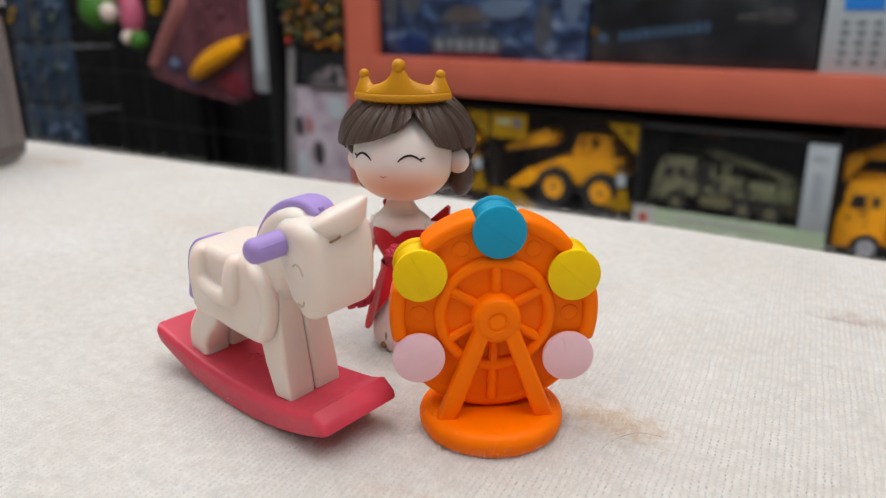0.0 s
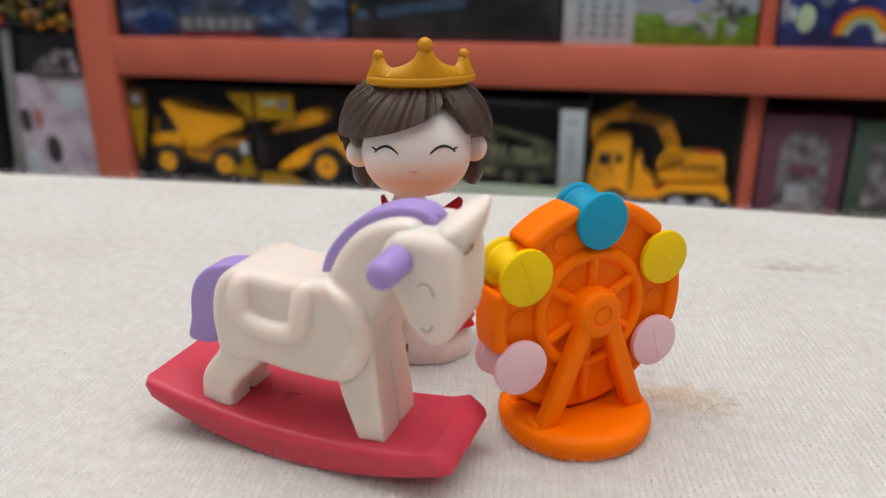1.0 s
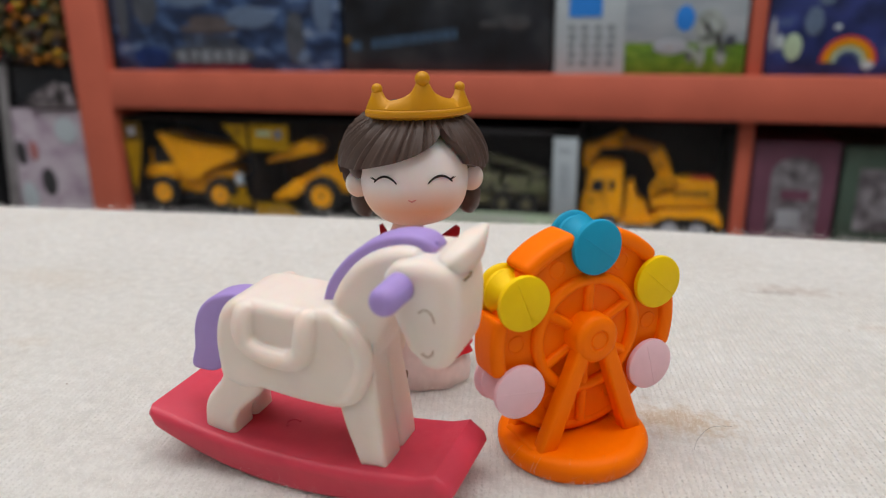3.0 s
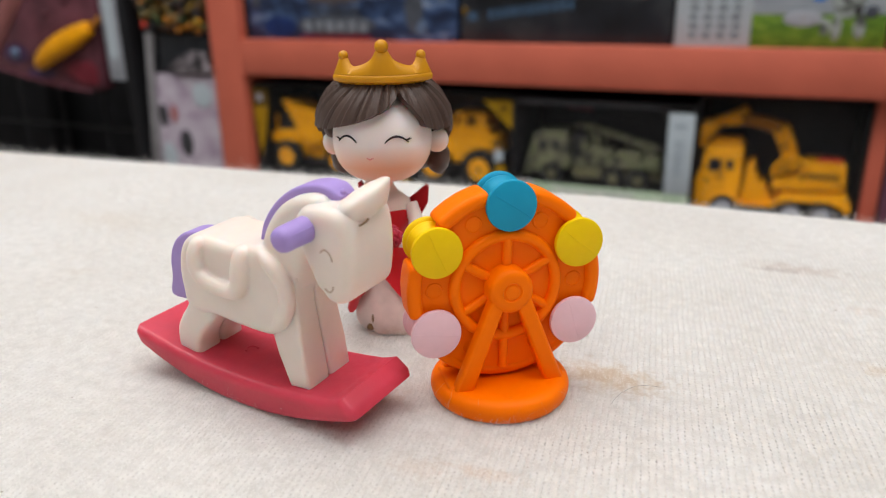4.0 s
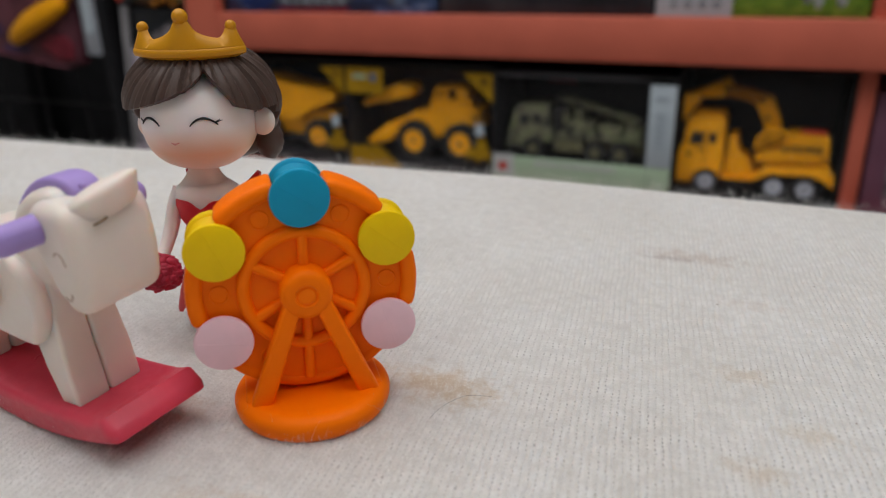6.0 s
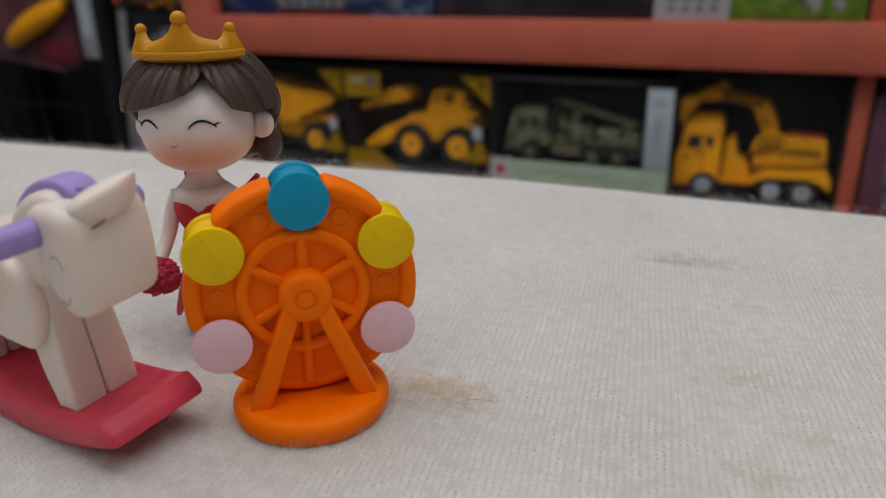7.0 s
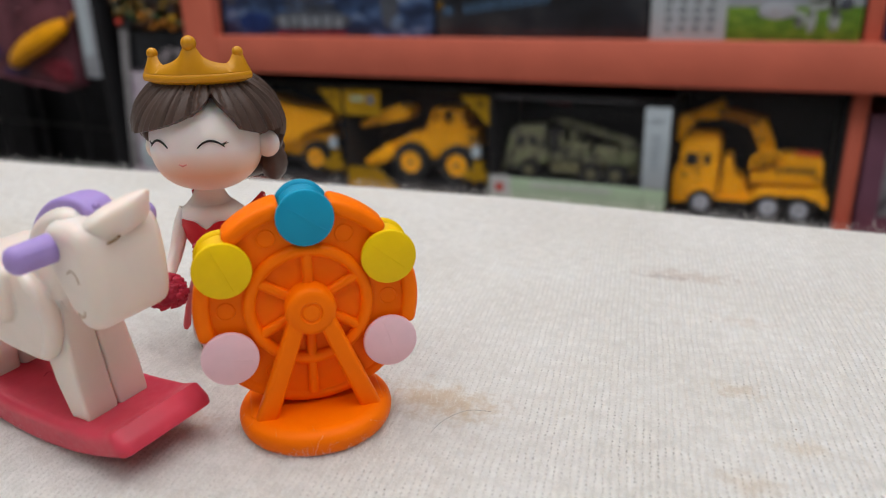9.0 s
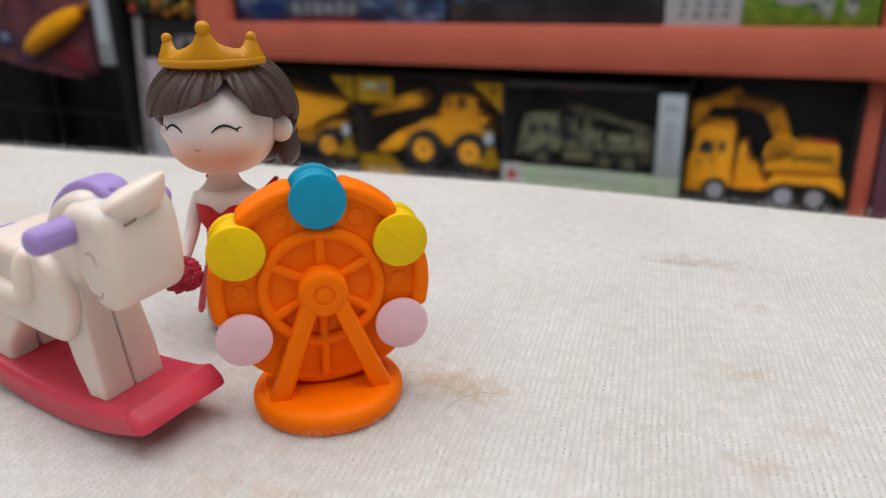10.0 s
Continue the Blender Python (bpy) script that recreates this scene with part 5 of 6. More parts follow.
def army_truck():
    b = window_box(-0.3425, -0.083, -0.098, 1.070, 1.21, "white and pale green window box with a khaki toy truck", 0.0385)
    bx("front_panel", b, PALEGREEN, -0.3424, -0.1165, 1.0672, 1.0696, -0.2655, -0.2215, 0.0004, "pale green printed lower front")
    bx("front_panel", b, PALEGREEN, -0.1160, -0.0831, 1.0672, 1.0696, -0.2655, -0.2215, 0.0004, "pale green printed lower front")
    bx("front_panel", b, WHITE, -0.1175, -0.0831, 1.0668, 1.0696, -0.2210, -0.1080, 0.0004, "pale blue-white printed side strip")
    bx("front_panel", b, BLACK, -0.3424, -0.118, 1.0678, 1.0696, -0.106, -0.0982, 0.0003, "dark upper front")
    bx("print_line", b, DIMGREY, -0.329, -0.133, 1.0670, 1.0676, -0.1045, -0.1005, 0, "dim grey printed line")
    sl("print_patch", b, PLUMRED, [(-0.326, -0.118), (-0.300, -0.113), (-0.256, -0.124), (-0.250, -0.133), (-0.290, -0.131)], 1.1985, 1.1995, 0, "dark red print on the backing")
    bx("logo_patch", b, LOGOWHITE, -0.341, -0.309, 1.0664, 1.067, -0.251, -0.219, 0, "white square patch")
    bx("logo_patch", b, REDPRINT, -0.332, -0.320, 1.0656, 1.0662, -0.243, -0.231, 0, "small red square mark")
    rng = random.Random(12)
    x = -0.277
    while x < -0.156:
        w = rng.uniform(0.004, 0.009)
        bx("print_bar", b, LOGOWHITE, x, x + w, 1.0664, 1.067, -0.2335, -0.2255, 0, "unreadable pale print")
        x += w + 0.003
    for k in range(6):
        z = -0.150 - 0.0085 * k
        bx("print_line", b, DIMBLUE, -0.108 + 0.002 * (k % 2), -0.094, 1.0660, 1.0666, z, z + 0.004, 0, "unreadable grey print")
    bx("print_line", b, DIMBLUE, -0.110, -0.092, 1.0660, 1.0666, -0.128, -0.123, 0, "unreadable pale blue print")
    t = thing("toy_army_truck", pose(0, 0, 0), "khaki plastic toy army truck with a crane boom on its bed", "toy truck", "toy vehicles")
    y0, y1 = 1.085, 1.15
    for x in (-0.286, -0.193, -0.157):
        for y in (y0 + 0.007, y1 - 0.007):
            wheel(t, x, y, -0.2115, 0.0158, 0.014, KHAKIDARK, 22, 0.5)
    cab = sl("cab", t, KHAKI, [(-0.322, -0.214), (-0.324, -0.188), (-0.314, -0.152), (-0.310, -0.148), (-0.263, -0.146), (-0.257, -0.200), (-0.268, -0.203), (-0.274, -0.196), (-0.286, -0.193), (-0.299, -0.197), (-0.305, -0.214)], y0 + 0.003, y1 - 0.003, 0.002)
    sl("cab_window", cab, BLACK, [(-0.309, -0.176), (-0.306, -0.161), (-0.293, -0.161), (-0.293, -0.176)], y0 + 0.0018, y0 + 0.0029, 0.0003, "dark side window")
    bx("cab_window", cab, BLACK, -0.287, -0.276, y0 + 0.0018, y0 + 0.0029, -0.175, -0.160, 0.0003, "dark side window")
    bx("bumper", cab, KHAKI, -0.329, -0.3245, y0 + 0.006, y1 - 0.006, -0.214, -0.202, 0.0008)
    bx("headlight", cab, WHITE, -0.3255, -0.3240, y0 + 0.010, y0 + 0.018, -0.200, -0.194, 0.0003)
    bx("chassis", t, KHAKIDARK, -0.2565, -0.126, y0 + 0.014, y1 - 0.014, -0.214, -0.196, 0.001)
    bx("side_tank", t, KHAKIDARK, -0.252, -0.212, y0 + 0.003, y0 + 0.0138, -0.214, -0.199, 0.001, "dark side tank")
    bx("bed", t, KHAKI, -0.2565, -0.126, y0 + 0.004, y1 - 0.004, -0.1955, -0.187, 0.0015)
    for xa, xb, za in ((-0.234, -0.198, -0.170), (-0.190, -0.156, -0.172), (-0.152, -0.128, -0.177)):
        bx("bed_locker", t, KHAKI, xa, xb, y0 + 0.003, y1 - 0.006, -0.1865, za, 0.0015)
    bx("post", t, KHAKI, -0.243, -0.236, y0 + 0.006, y1 - 0.010, -0.1865, -0.150, 0.001)
    bx("cab_guard", t, BLACK, -0.2555, -0.2470, y0 + 0.006, y1 - 0.006, -0.1865, -0.150, 0.001, "dark guard behind the cab")
    bm = bmesh.new()
    tube(bm, [(-0.254, y0 + 0.020, -0.137), (-0.20, y0 + 0.022, -0.1495), (-0.130, y0 + 0.024, -0.169)], [0.0048, 0.006, 0.0052], 10)
    part("boom", bm, KHAKI, t)
    bm = bmesh.new()
    tube(bm, [(-0.226, y0 + 0.034, -0.148), (-0.182, y0 + 0.036, -0.158), (-0.138, y0 + 0.038, -0.1705)], 0.0042, 10)
    part("boom_ram", bm, KHAKIDARK, t)
    for k in range(4):
        x = -0.232 + 0.026 * k
        bx("boom_bracket", t, KHAKIDARK, x, x + 0.004, y0 + 0.012, y0 + 0.030, -0.1480 - 0.0066 * k, -0.1365 - 0.0066 * k, 0.0006)
    for x in (-0.222, -0.146):
        bx("boom_mount", t, KHAKI, x - 0.006, x + 0.006, y0 + 0.014, y1 - 0.012, -0.1768 if x > -0.2 else -0.1698, -0.152 if x < -0.2 else -0.168, 0.001)


def crane_truck():
    b = window_box(-0.081, 0.1265, -0.086, 1.082, 1.22, "black display box with a yellow toy crane truck behind its window", 0.0080, lining=DIMGREY)
    t = thing("toy_crane_truck", pose(0, 0, 0), "yellow plastic toy excavator truck with a folded boom", "toy truck", "toy vehicles")
    y0, y1 = 1.090, 1.150
    for x in (-0.038, 0.049, 0.087):
        for y in (y0 + 0.006, y1 - 0.006):
            wheel(t, x, y, -0.2395, 0.0180, 0.014, GREYPL, 24, 0.68)
    cab = sl("cab", t, AMBER, [(-0.0785, -0.243), (-0.0785, -0.204), (-0.074, -0.190), (-0.0685, -0.157), (-0.066, -0.1535), (-0.023, -0.1505), (-0.0195, -0.155), (-0.018, -0.233), (-0.0225, -0.2385), (-0.0235, -0.229), (-0.028, -0.222), (-0.038, -0.2185), (-0.049, -0.222), (-0.055, -0.230), (-0.057, -0.243)], y0 + 0.002, y1 - 0.002, 0.0025)
    sl("cab_window", cab, BLACK, [(-0.0645, -0.1885), (-0.061, -0.171), (-0.046, -0.171), (-0.046, -0.1885)], y0 + 0.0006, y0 + 0.0018, 0.0005, "dark side window")
    bx("cab_window", cab, BLACK, -0.0385, -0.0300, y0 + 0.0006, y0 + 0.0018, -0.1855, -0.1715, 0.0005, "dark side window")
    bx("door_line", cab, RUBBER, -0.0432, -0.0424, y0 + 0.0009, y0 + 0.0019, -0.216, -0.163, 0, "thin dark door gap")
    bx("door_badge", cab, OCHRE, -0.066, -0.060, y0 + 0.0009, y0 + 0.0019, -0.2055, -0.1995, 0.0003, "small round badge")
    bx("door_handle", cab, RUBBER, -0.052, -0.045, y0 + 0.0004, y0 + 0.0018, -0.197, -0.1945, 0.0003)
    bx("headlight", cab, WHITE, -0.0797, -0.0780, y0 + 0.008, y0 + 0.02, -0.226, -0.217, 0.0004)
    bx("bumper", cab, AMBER, -0.0805, -0.0788, y0 + 0.004, y1 - 0.004, -0.243, -0.229, 0.0006)
    bx("mirror", cab, RUBBER, -0.0735, -0.0705, y0 - 0.002, y0 + 0.0015, -0.186, -0.174, 0.0005)
    bx("roof_spoiler", cab, AMBER, -0.062, -0.024, y0 + 0.008, y1 - 0.008, -0.1500, -0.1465, 0.001)
    sl("fender_arch", cab, AMBER, [(-0.058, -0.232), (-0.052, -0.222), (-0.038, -0.2165), (-0.025, -0.2215), (-0.020, -0.231), (-0.0215, -0.232), (-0.0265, -0.2235), (-0.038, -0.2195), (-0.051, -0.2245), (-0.0565, -0.233)], y0 - 0.0008, y0 + 0.0018, 0.0004)
    sl("post", t, AMBER, [(-0.0165, -0.231), (-0.0125, -0.176), (-0.004, -0.174), (0.001, -0.200), (0.013, -0.205), (0.024, -0.231)], y0 + 0.008, y1 - 0.008, 0.0012, "yellow support post behind the cab")
    sl("deck", t, AMBER, [(-0.0165, -0.234), (-0.0165, -0.2315), (0.018, -0.2315), (0.034, -0.214), (0.094, -0.2105), (0.112, -0.2085), (0.120, -0.221), (0.120, -0.236), (0.113, -0.232), (0.105, -0.224), (0.092, -0.2195), (0.040, -0.2220), (0.028, -0.229), (0.024, -0.234)], y0 + 0.0008, y1 - 0.0008, 0.0012, "yellow rear deck with wheel arches")
    bx("chassis", t, RUBBER, -0.017, 0.110, y0 + 0.014, y1 - 0.014, -0.246, -0.2345, 0.001)
    bx("step", t, RUBBER, -0.012, 0.020, y0 + 0.004, y0 + 0.0135, -0.248, -0.2345, 0.001, "dark side step")
    hull = sl("house", t, AMBER, [(0.021, -0.209), (0.0225, -0.196), (0.052, -0.190), (0.058, -0.1685), (0.074, -0.1675), (0.104, -0.1680), (0.108, -0.172), (0.111, -0.2015), (0.108, -0.205)], y0 + 0.006, y1 - 0.006, 0.002, "yellow turning engine house")
    rng = random.Random(2)
    x = 0.062
    while x < 0.098:
        w = rng.uniform(0.003, 0.005)
        bx("print_bar", hull, OCHRE, x, x + w, y0 + 0.0050, y0 + 0.0056, -0.1905, -0.1825, 0, "unreadable dark lettering")
        x += w + 0.0015
    bx("print_bar", hull, OCHRE, 0.054, 0.059, y0 + 0.0050, y0 + 0.0056, -0.1925, -0.1825, 0, "small dark mark")
    bx("stripe", hull, REDPRINT, 0.074, 0.104, y0 + 0.012, y0 + 0.034, -0.1682, -0.1645, 0.0008, "red strip on the roof")
    for r, w in ((0.0235, 0.0036), (0.0145, 0.0024)):
        bm = bmesh.new()
        arc_band(bm, r - w, r + w * 0.4, 8, 188, y0 + 0.003, y0 + 0.010, -0.186, 22, 0.0006)
        o = part("cab_hoop", bm, AMBER, t, "yellow arched cab frame")
        o.location = (0.0435, 0, 0)
    bx("cab_hoop_bar", t, AMBER, 0.0415, 0.0450, y0 + 0.004, y0 + 0.009, -0.186, -0.168, 0.0006)
    for y in (y0 + 0.016, y1 - 0.024):
        sl("boom", t, AMBER, [(0.014, -0.134), (0.022, -0.126), (0.033, -0.1235), (0.039, -0.136), (0.047, -0.155), (0.050, -0.168), (0.030, -0.168), (0.0255, -0.156)], y, y + 0.008, 0.0012)
        # middle arm a duller amber: depth shade put into its colour
        sl("boom_arm", t, BOOMBROWN, [(-0.024, -0.110), (0.012, -0.118), (0.033, -0.1235), (0.022, -0.132), (0.013, -0.134), (-0.004, -0.127), (-0.026, -0.124)], y + 0.0005, y + 0.0075, 0.0008, "middle boom arm, amber darkened for shade")
    sl("dipper", t, AMBER, [(-0.023, -0.1005), (-0.017, -0.110), (-0.026, -0.126), (-0.042, -0.1275), (-0.053, -0.1275), (-0.0605, -0.1195), (-0.044, -0.111)], y0 + 0.018, y1 - 0.022, 0.0012)
    sl("bucket", t, AMBER, [(-0.060, -0.119), (-0.0765, -0.1235), (-0.0775, -0.134), (-0.0765, -0.1565), (-0.0735, -0.160), (-0.064, -0.143), (-0.053, -0.129)], y0 + 0.008, y1 - 0.010, 0.0015)
    for x, z in ((0.030, -0.150), (0.022, -0.128), (-0.024, -0.114)):
        bm = bmesh.new()
        lathe(bm, [(0.0002, -0.0004), (0.0030, -0.0004), (0.0030, 0.003), (0.0002, 0.003)], 16, spin_y(x, y0 + 0.0162, z))
        part("pivot", bm, OCHRE, t)
    for k in range(3):
        bx("louvre", hull, OCHRE, 0.1005 + 0.003 * k, 0.1018 + 0.003 * k, y0 + 0.0050, y0 + 0.0058, -0.199, -0.1945, 0, "dark louvre slot")


dump_truck()
loader()
army_truck()
crane_truck()

PLUM = solid("mauve_card", (0.17, 0.07, 0.11), 0.45, cloud=20, wear=0.15)
TEALCARD = solid("dull_green_card", (0.07, 0.11, 0.085), 0.45, cloud=20, wear=0.2)


MUTED = printed("muted_grey_print", [(0.36, rgb(0.07, 0.06, 0.07)), (0.52, rgb(0.20, 0.19, 0.21)), (0.7, rgb(0.34, 0.34, 0.37))], 48, 4)


def mauve_box():
    t = thing("toy_box", pose(0, 0, 0), "mauve card toy box with a pale arched picture", "toy box", "boxed toys")
    bx("carton", t, PLUM, 0.152, 0.258, 1.085, 1.23, LOW + 0.0005, -0.108, 0.001)
    bm = bmesh.new()
    pts = [(0.176, -0.236), (0.238, -0.236), (0.238, -0.150)] + [(0.207 + 0.031 * math.cos(a * math.pi / 10), -0.150 + 0.022 * math.sin(a * math.pi / 10)) for a in range(1, 10)] + [(0.176, -0.150)]
    slab(bm, pts, 1.0838, 1.0848, 0)
    part("picture", bm, MUTED, t, "pale grey arched picture")
    bx("picture", t, GREYPL, 0.188, 0.218, 1.083, 1.0836, -0.226, -0.200, 0.0, "pale printed shape")
    bx("picture", t, PLUM, 0.190, 0.226, 1.0822, 1.0828, -0.186, -0.172, 0.0, "mauve printed band")
    t = thing("toy_box", pose(0, 0, 0), "dull green card toy box with a pale window shape", "toy box", "boxed toys")
    bx("carton", t, TEALCARD, 0.264, 0.40, 1.085, 1.23, LOW + 0.0005, -0.112, 0.001)
    bx("picture", t, MUTED, 0.284, 0.372, 1.0838, 1.0848, -0.225, -0.14, 0, "pale printed window shape")


mauve_box()

NAVY = printed("navy_city_print", [(0.30, rgb(0.008, 0.012, 0.03)), (0.48, rgb(0.02, 0.04, 0.10)), (0.60, rgb(0.06, 0.12, 0.26)), (0.72, rgb(0.30, 0.38, 0.50))], 26, 4, (1, 1, 1.6))
NIGHT = printed("near_black_print", [(0.35, rgb(0.006, 0.007, 0.009)), (0.55, rgb(0.018, 0.022, 0.03)), (0.75, rgb(0.05, 0.055, 0.06))], 16, 3)
SKY = printed("grey_sky_print", [(0.3, rgb(0.30, 0.36, 0.42)), (0.7, rgb(0.46, 0.52, 0.56))], 14, 2, (1, 1, 3))
GRASS = printed("grass_print", [(0.3, rgb(0.05, 0.12, 0.012)), (0.55, rgb(0.13, 0.24, 0.02)), (0.75, rgb(0.28, 0.34, 0.06))], 60, 4, (1, 1, 2))
RAIN = printed("deep_blue_print", [(0.35, rgb(0.01, 0.02, 0.08)), (0.6, rgb(0.03, 0.05, 0.22)), (0.75, rgb(0.10, 0.16, 0.30))], 30, 3)
DUSTY = solid("dusty_brown_print", (0.085, 0.072, 0.075), 0.45, cloud=60, wear=0.3)
NAVYBLUE = solid("strong_navy_print", (0.012, 0.03, 0.12), 0.4, cloud=50, wear=0.3)
STRIPEBLUE = solid("faint_blue_print", (0.05, 0.10, 0.17), 0.4, cloud=60, wear=0.3)
DIM = solid("dim_grey_print", (0.07, 0.08, 0.10), 0.5, cloud=60, wear=0.3)


COWGREY = printed("spotted_grey_print", [(0.42, rgb(0.06, 0.07, 0.06)), (0.50, rgb(0.26, 0.30, 0.28)), (0.7, rgb(0.40, 0.44, 0.44))], 70, 3)
DIMMER = solid("faint_grey_print", (0.20, 0.23, 0.26), 0.5, cloud=90, wear=0.4)


def blot(name, parent, material, cx, cz, rx, rz, y):
    """A soft-edged flat shape, such as print or a painted glint, a hair's breadth thick."""
    bm = bmesh.new()
    ball(bm, (cx, y, cz), (rx, 0.0006, rz), 14, 6)
    return part(name, bm, material, parent)


def upper_boxes():
    z0 = DECK + 0.0005
    t = thing("toy_box", pose(0, 0, 0), "dark blue printed toy box with a pale building on its front", "toy box", "boxes on the upper shelf")
    bx("carton", t, NAVY, -0.815, -0.436, 1.076, 1.24, z0, 0.21, 0.001)
    for x0, x1, za, zb, mt in ((-0.712, -0.578, -0.012, 0.018, DIM), (-0.694, -0.602, 0.034, 0.048, DUSTY), (-0.680, -0.616, 0.046, 0.060, DUSTY), (-0.616, -0.540, 0.043, 0.072, PALEBLUE), (-0.782, -0.724, -0.016, 0.014, NAVYBLUE), (-0.809, -0.787, 0.030, 0.11, DIM), (-0.520, -0.492, -0.006, 0.062, DIM), (-0.505, -0.485, -0.012, 0.010, PALEBLUE), (-0.474, -0.446, 0.038, 0.10, PALEBLUE), (-0.775, -0.735, 0.05, 0.11, DIM), (-0.72, -0.64, 0.075, 0.11, PALEBLUE)):
        blot("print_or_glint", t, mt, (x0 + x1) / 2, (za + zb) / 2, (x1 - x0) * 0.56, (zb - za) * 0.56, 1.0756)
    for k in range(6):
        x = -0.704 + 0.0205 * k
        bx("print_bar", t, DIMMER, x, x + 0.014, 1.0738, 1.0744, -0.008, 0.009, 0, "unreadable pale print")
    for k in range(7):
        x = -0.690 + 0.013 * k
        bx("print_bar", t, DIM, x, x + 0.009, 1.0738, 1.0744, 0.022, 0.030, 0, "unreadable dim print")
    bx("print_line", t, PLUMRED, -0.711, -0.581, 1.0738, 1.0744, -0.0185, -0.0125, 0, "dull red printed line")
    bx("box_edge", t, BLACK, -0.822, -0.8155, 1.074, 1.24, z0, 0.21, 0.0005)
    t = thing("toy_box", pose(0, 0, 0), "almost black glossy toy box with a faint blue stripe", "toy box", "boxes on the upper shelf")
    bx("carton", t, NIGHT, -0.430, -0.126, 1.08, 1.24, z0, 0.21, 0.001)
    for k in range(11):
        x = -0.386 + 0.0118 * k
        bx("print_bar", t, STRIPEBLUE, x, x + 0.0075, 1.0788, 1.0796, 0.012 + 0.0014 * k, 0.026 + 0.0014 * k, 0, "faint blue print")
    bx("print_bar", t, STRIPEBLUE, -0.418, -0.404, 1.0788, 1.0796, 0.010, 0.022, 0, "faint blue print")
    blot("print_or_glint", t, OCHRE, -0.424, 0.024, 0.006, 0.006, 1.0794)
    blot("print_or_glint", t, DIMGREY, -0.212, 0.044, 0.016, 0.006, 1.0794)
    blot("print_or_glint", t, DIMGREY, -0.175, 0.046, 0.020, 0.010, 1.0794)
    t = thing("toy_box", pose(0, 0, 0), "toy box with white picture panel and a grassy farm picture", "toy box", "boxes on the upper shelf")
    bx("carton", t, WHITE, -0.122, -0.0285, 1.08, 1.24, z0, 0.21, 0.0008)
    bx("blue_patch", t, BLUE, -0.104, -0.060, 1.0788, 1.0796, 0.054, 0.12, 0, "bright blue patch")
    for r in range(5):
        for c in range(4):
            x, z = -0.104 + 0.0175 * c + 0.001 * (r % 2), 0.036 - 0.0115 * r
            blot("small_picture", t, DIMMER, x + 0.0045, z + 0.0035, 0.0052 + 0.0008 * ((r + c) % 2), 0.0040, 1.0796)
    bx("picture_sky", t, SKY, -0.0282, 0.124, 1.08, 1.24, 0.0201, 0.21, 0.0006, "pale grey sky picture")
    bx("picture_grass", t, GRASS, -0.0282, 0.124, 1.08, 1.24, z0, 0.0198, 0.0006, "green grass picture")
    for x0, x1, za, zb, mt in ((0.036, 0.058, 0.036, 0.066, BLUE), (0.062, 0.096, 0.018, 0.06, COWGREY), (0.064, 0.074, -0.010, 0.02, COWGREY), (0.088, 0.10, -0.008, 0.02, COWGREY), (0.010, 0.05, 0.006, 0.024, GREYPL), (0.020, 0.038, 0.010, 0.018, AMBERPRINT), (0.05, 0.062, -0.004, 0.014, COWGREY), (0.072, 0.080, 0.034, 0.044, BLACK), (0.086, 0.094, 0.02, 0.03, BLACK), (0.098, 0.112, 0.016, 0.03, DIM)):
        blot("print_or_glint", t, mt, (x0 + x1) / 2, (za + zb) / 2, (x1 - x0) * 0.56, (zb - za) * 0.56, 1.0794 - 0.0006 * (mt is BLACK))
    t = thing("toy_box", pose(0, 0, 0), "deep blue toy box with a printed rainbow and glossy wrap", "toy box", "boxes on the upper shelf")
    bx("carton", t, RAIN, 0.150, 0.44, 1.076, 1.24, z0, 0.21, 0.001)
    for k, col in enumerate((REDPRINT, AMBER, AMBERPRINT, PALEGREEN, PALEBLUE)):
        bm = bmesh.new()
        arc_band(bm, 0.029 - 0.0044 * k, 0.0332 - 0.0044 * k, 0, 180, 1.0748, 1.0755, -0.004, 20)
        o = part("rainbow_band", bm, col, t)
        o.location = (0.246, 0, 0)
    # the white ones are glints of the wrap, painted as flat ovals
    for x0, x1, za, zb, mt in ((0.152, 0.158, 0.010, 0.05, GREYPL), (0.192, 0.212, 0.03, 0.062, PALEBLUE), (0.17, 0.19, 0.0, 0.03, PALEGREEN), (0.262, 0.276, -0.012, 0.000, WHITE), (0.160, 0.168, 0.012, 0.030, WHITE), (0.226, 0.234, 0.036, 0.042, WHITE), (0.205, 0.222, 0.066, 0.078, PALEBLUE)):
        blot("print_or_glint", t, mt, (x0 + x1) / 2, (za + zb) / 2, (x1 - x0) * 0.56, (zb - za) * 0.56, 1.0752)


upper_boxes()

# ---- the hanging stock beside the shelf ----
CLOTHBLACK = solid("black_backing", (0.010, 0.010, 0.012), 0.8, cloud=20, wear=0.4)
WIRE = solid("black_wire", (0.025, 0.025, 0.028), 0.4)
LILAC = printed("lilac_box_card", [(0.30, rgb(0.26, 0.20, 0.26)), (0.46, rgb(0.40, 0.33, 0.40)), (0.66, rgb(0.50, 0.46, 0.51))], 30, 3)
MOTTLE = printed("mottled_grey_film", [(0.36, rgb(0.02, 0.018, 0.02)), (0.52, rgb(0.16, 0.14, 0.15)), (0.68, rgb(0.36, 0.32, 0.35))], 55, 4)
PLUMFILM = solid("plum_film", (0.135, 0.045, 0.060), 0.16, cloud=24, wear=0.45)
VIOLETFILM = solid("violet_film", (0.075, 0.035, 0.085), 0.2, cloud=60, wear=0.3)
PINKRIM = solid("pink_film_edge", (0.44, 0.17, 0.165), 0.3, cloud=40)
FLAPGREY = solid("grey_flap_card", (0.30, 0.29, 0.30), 0.5, cloud=30, wear=0.3)
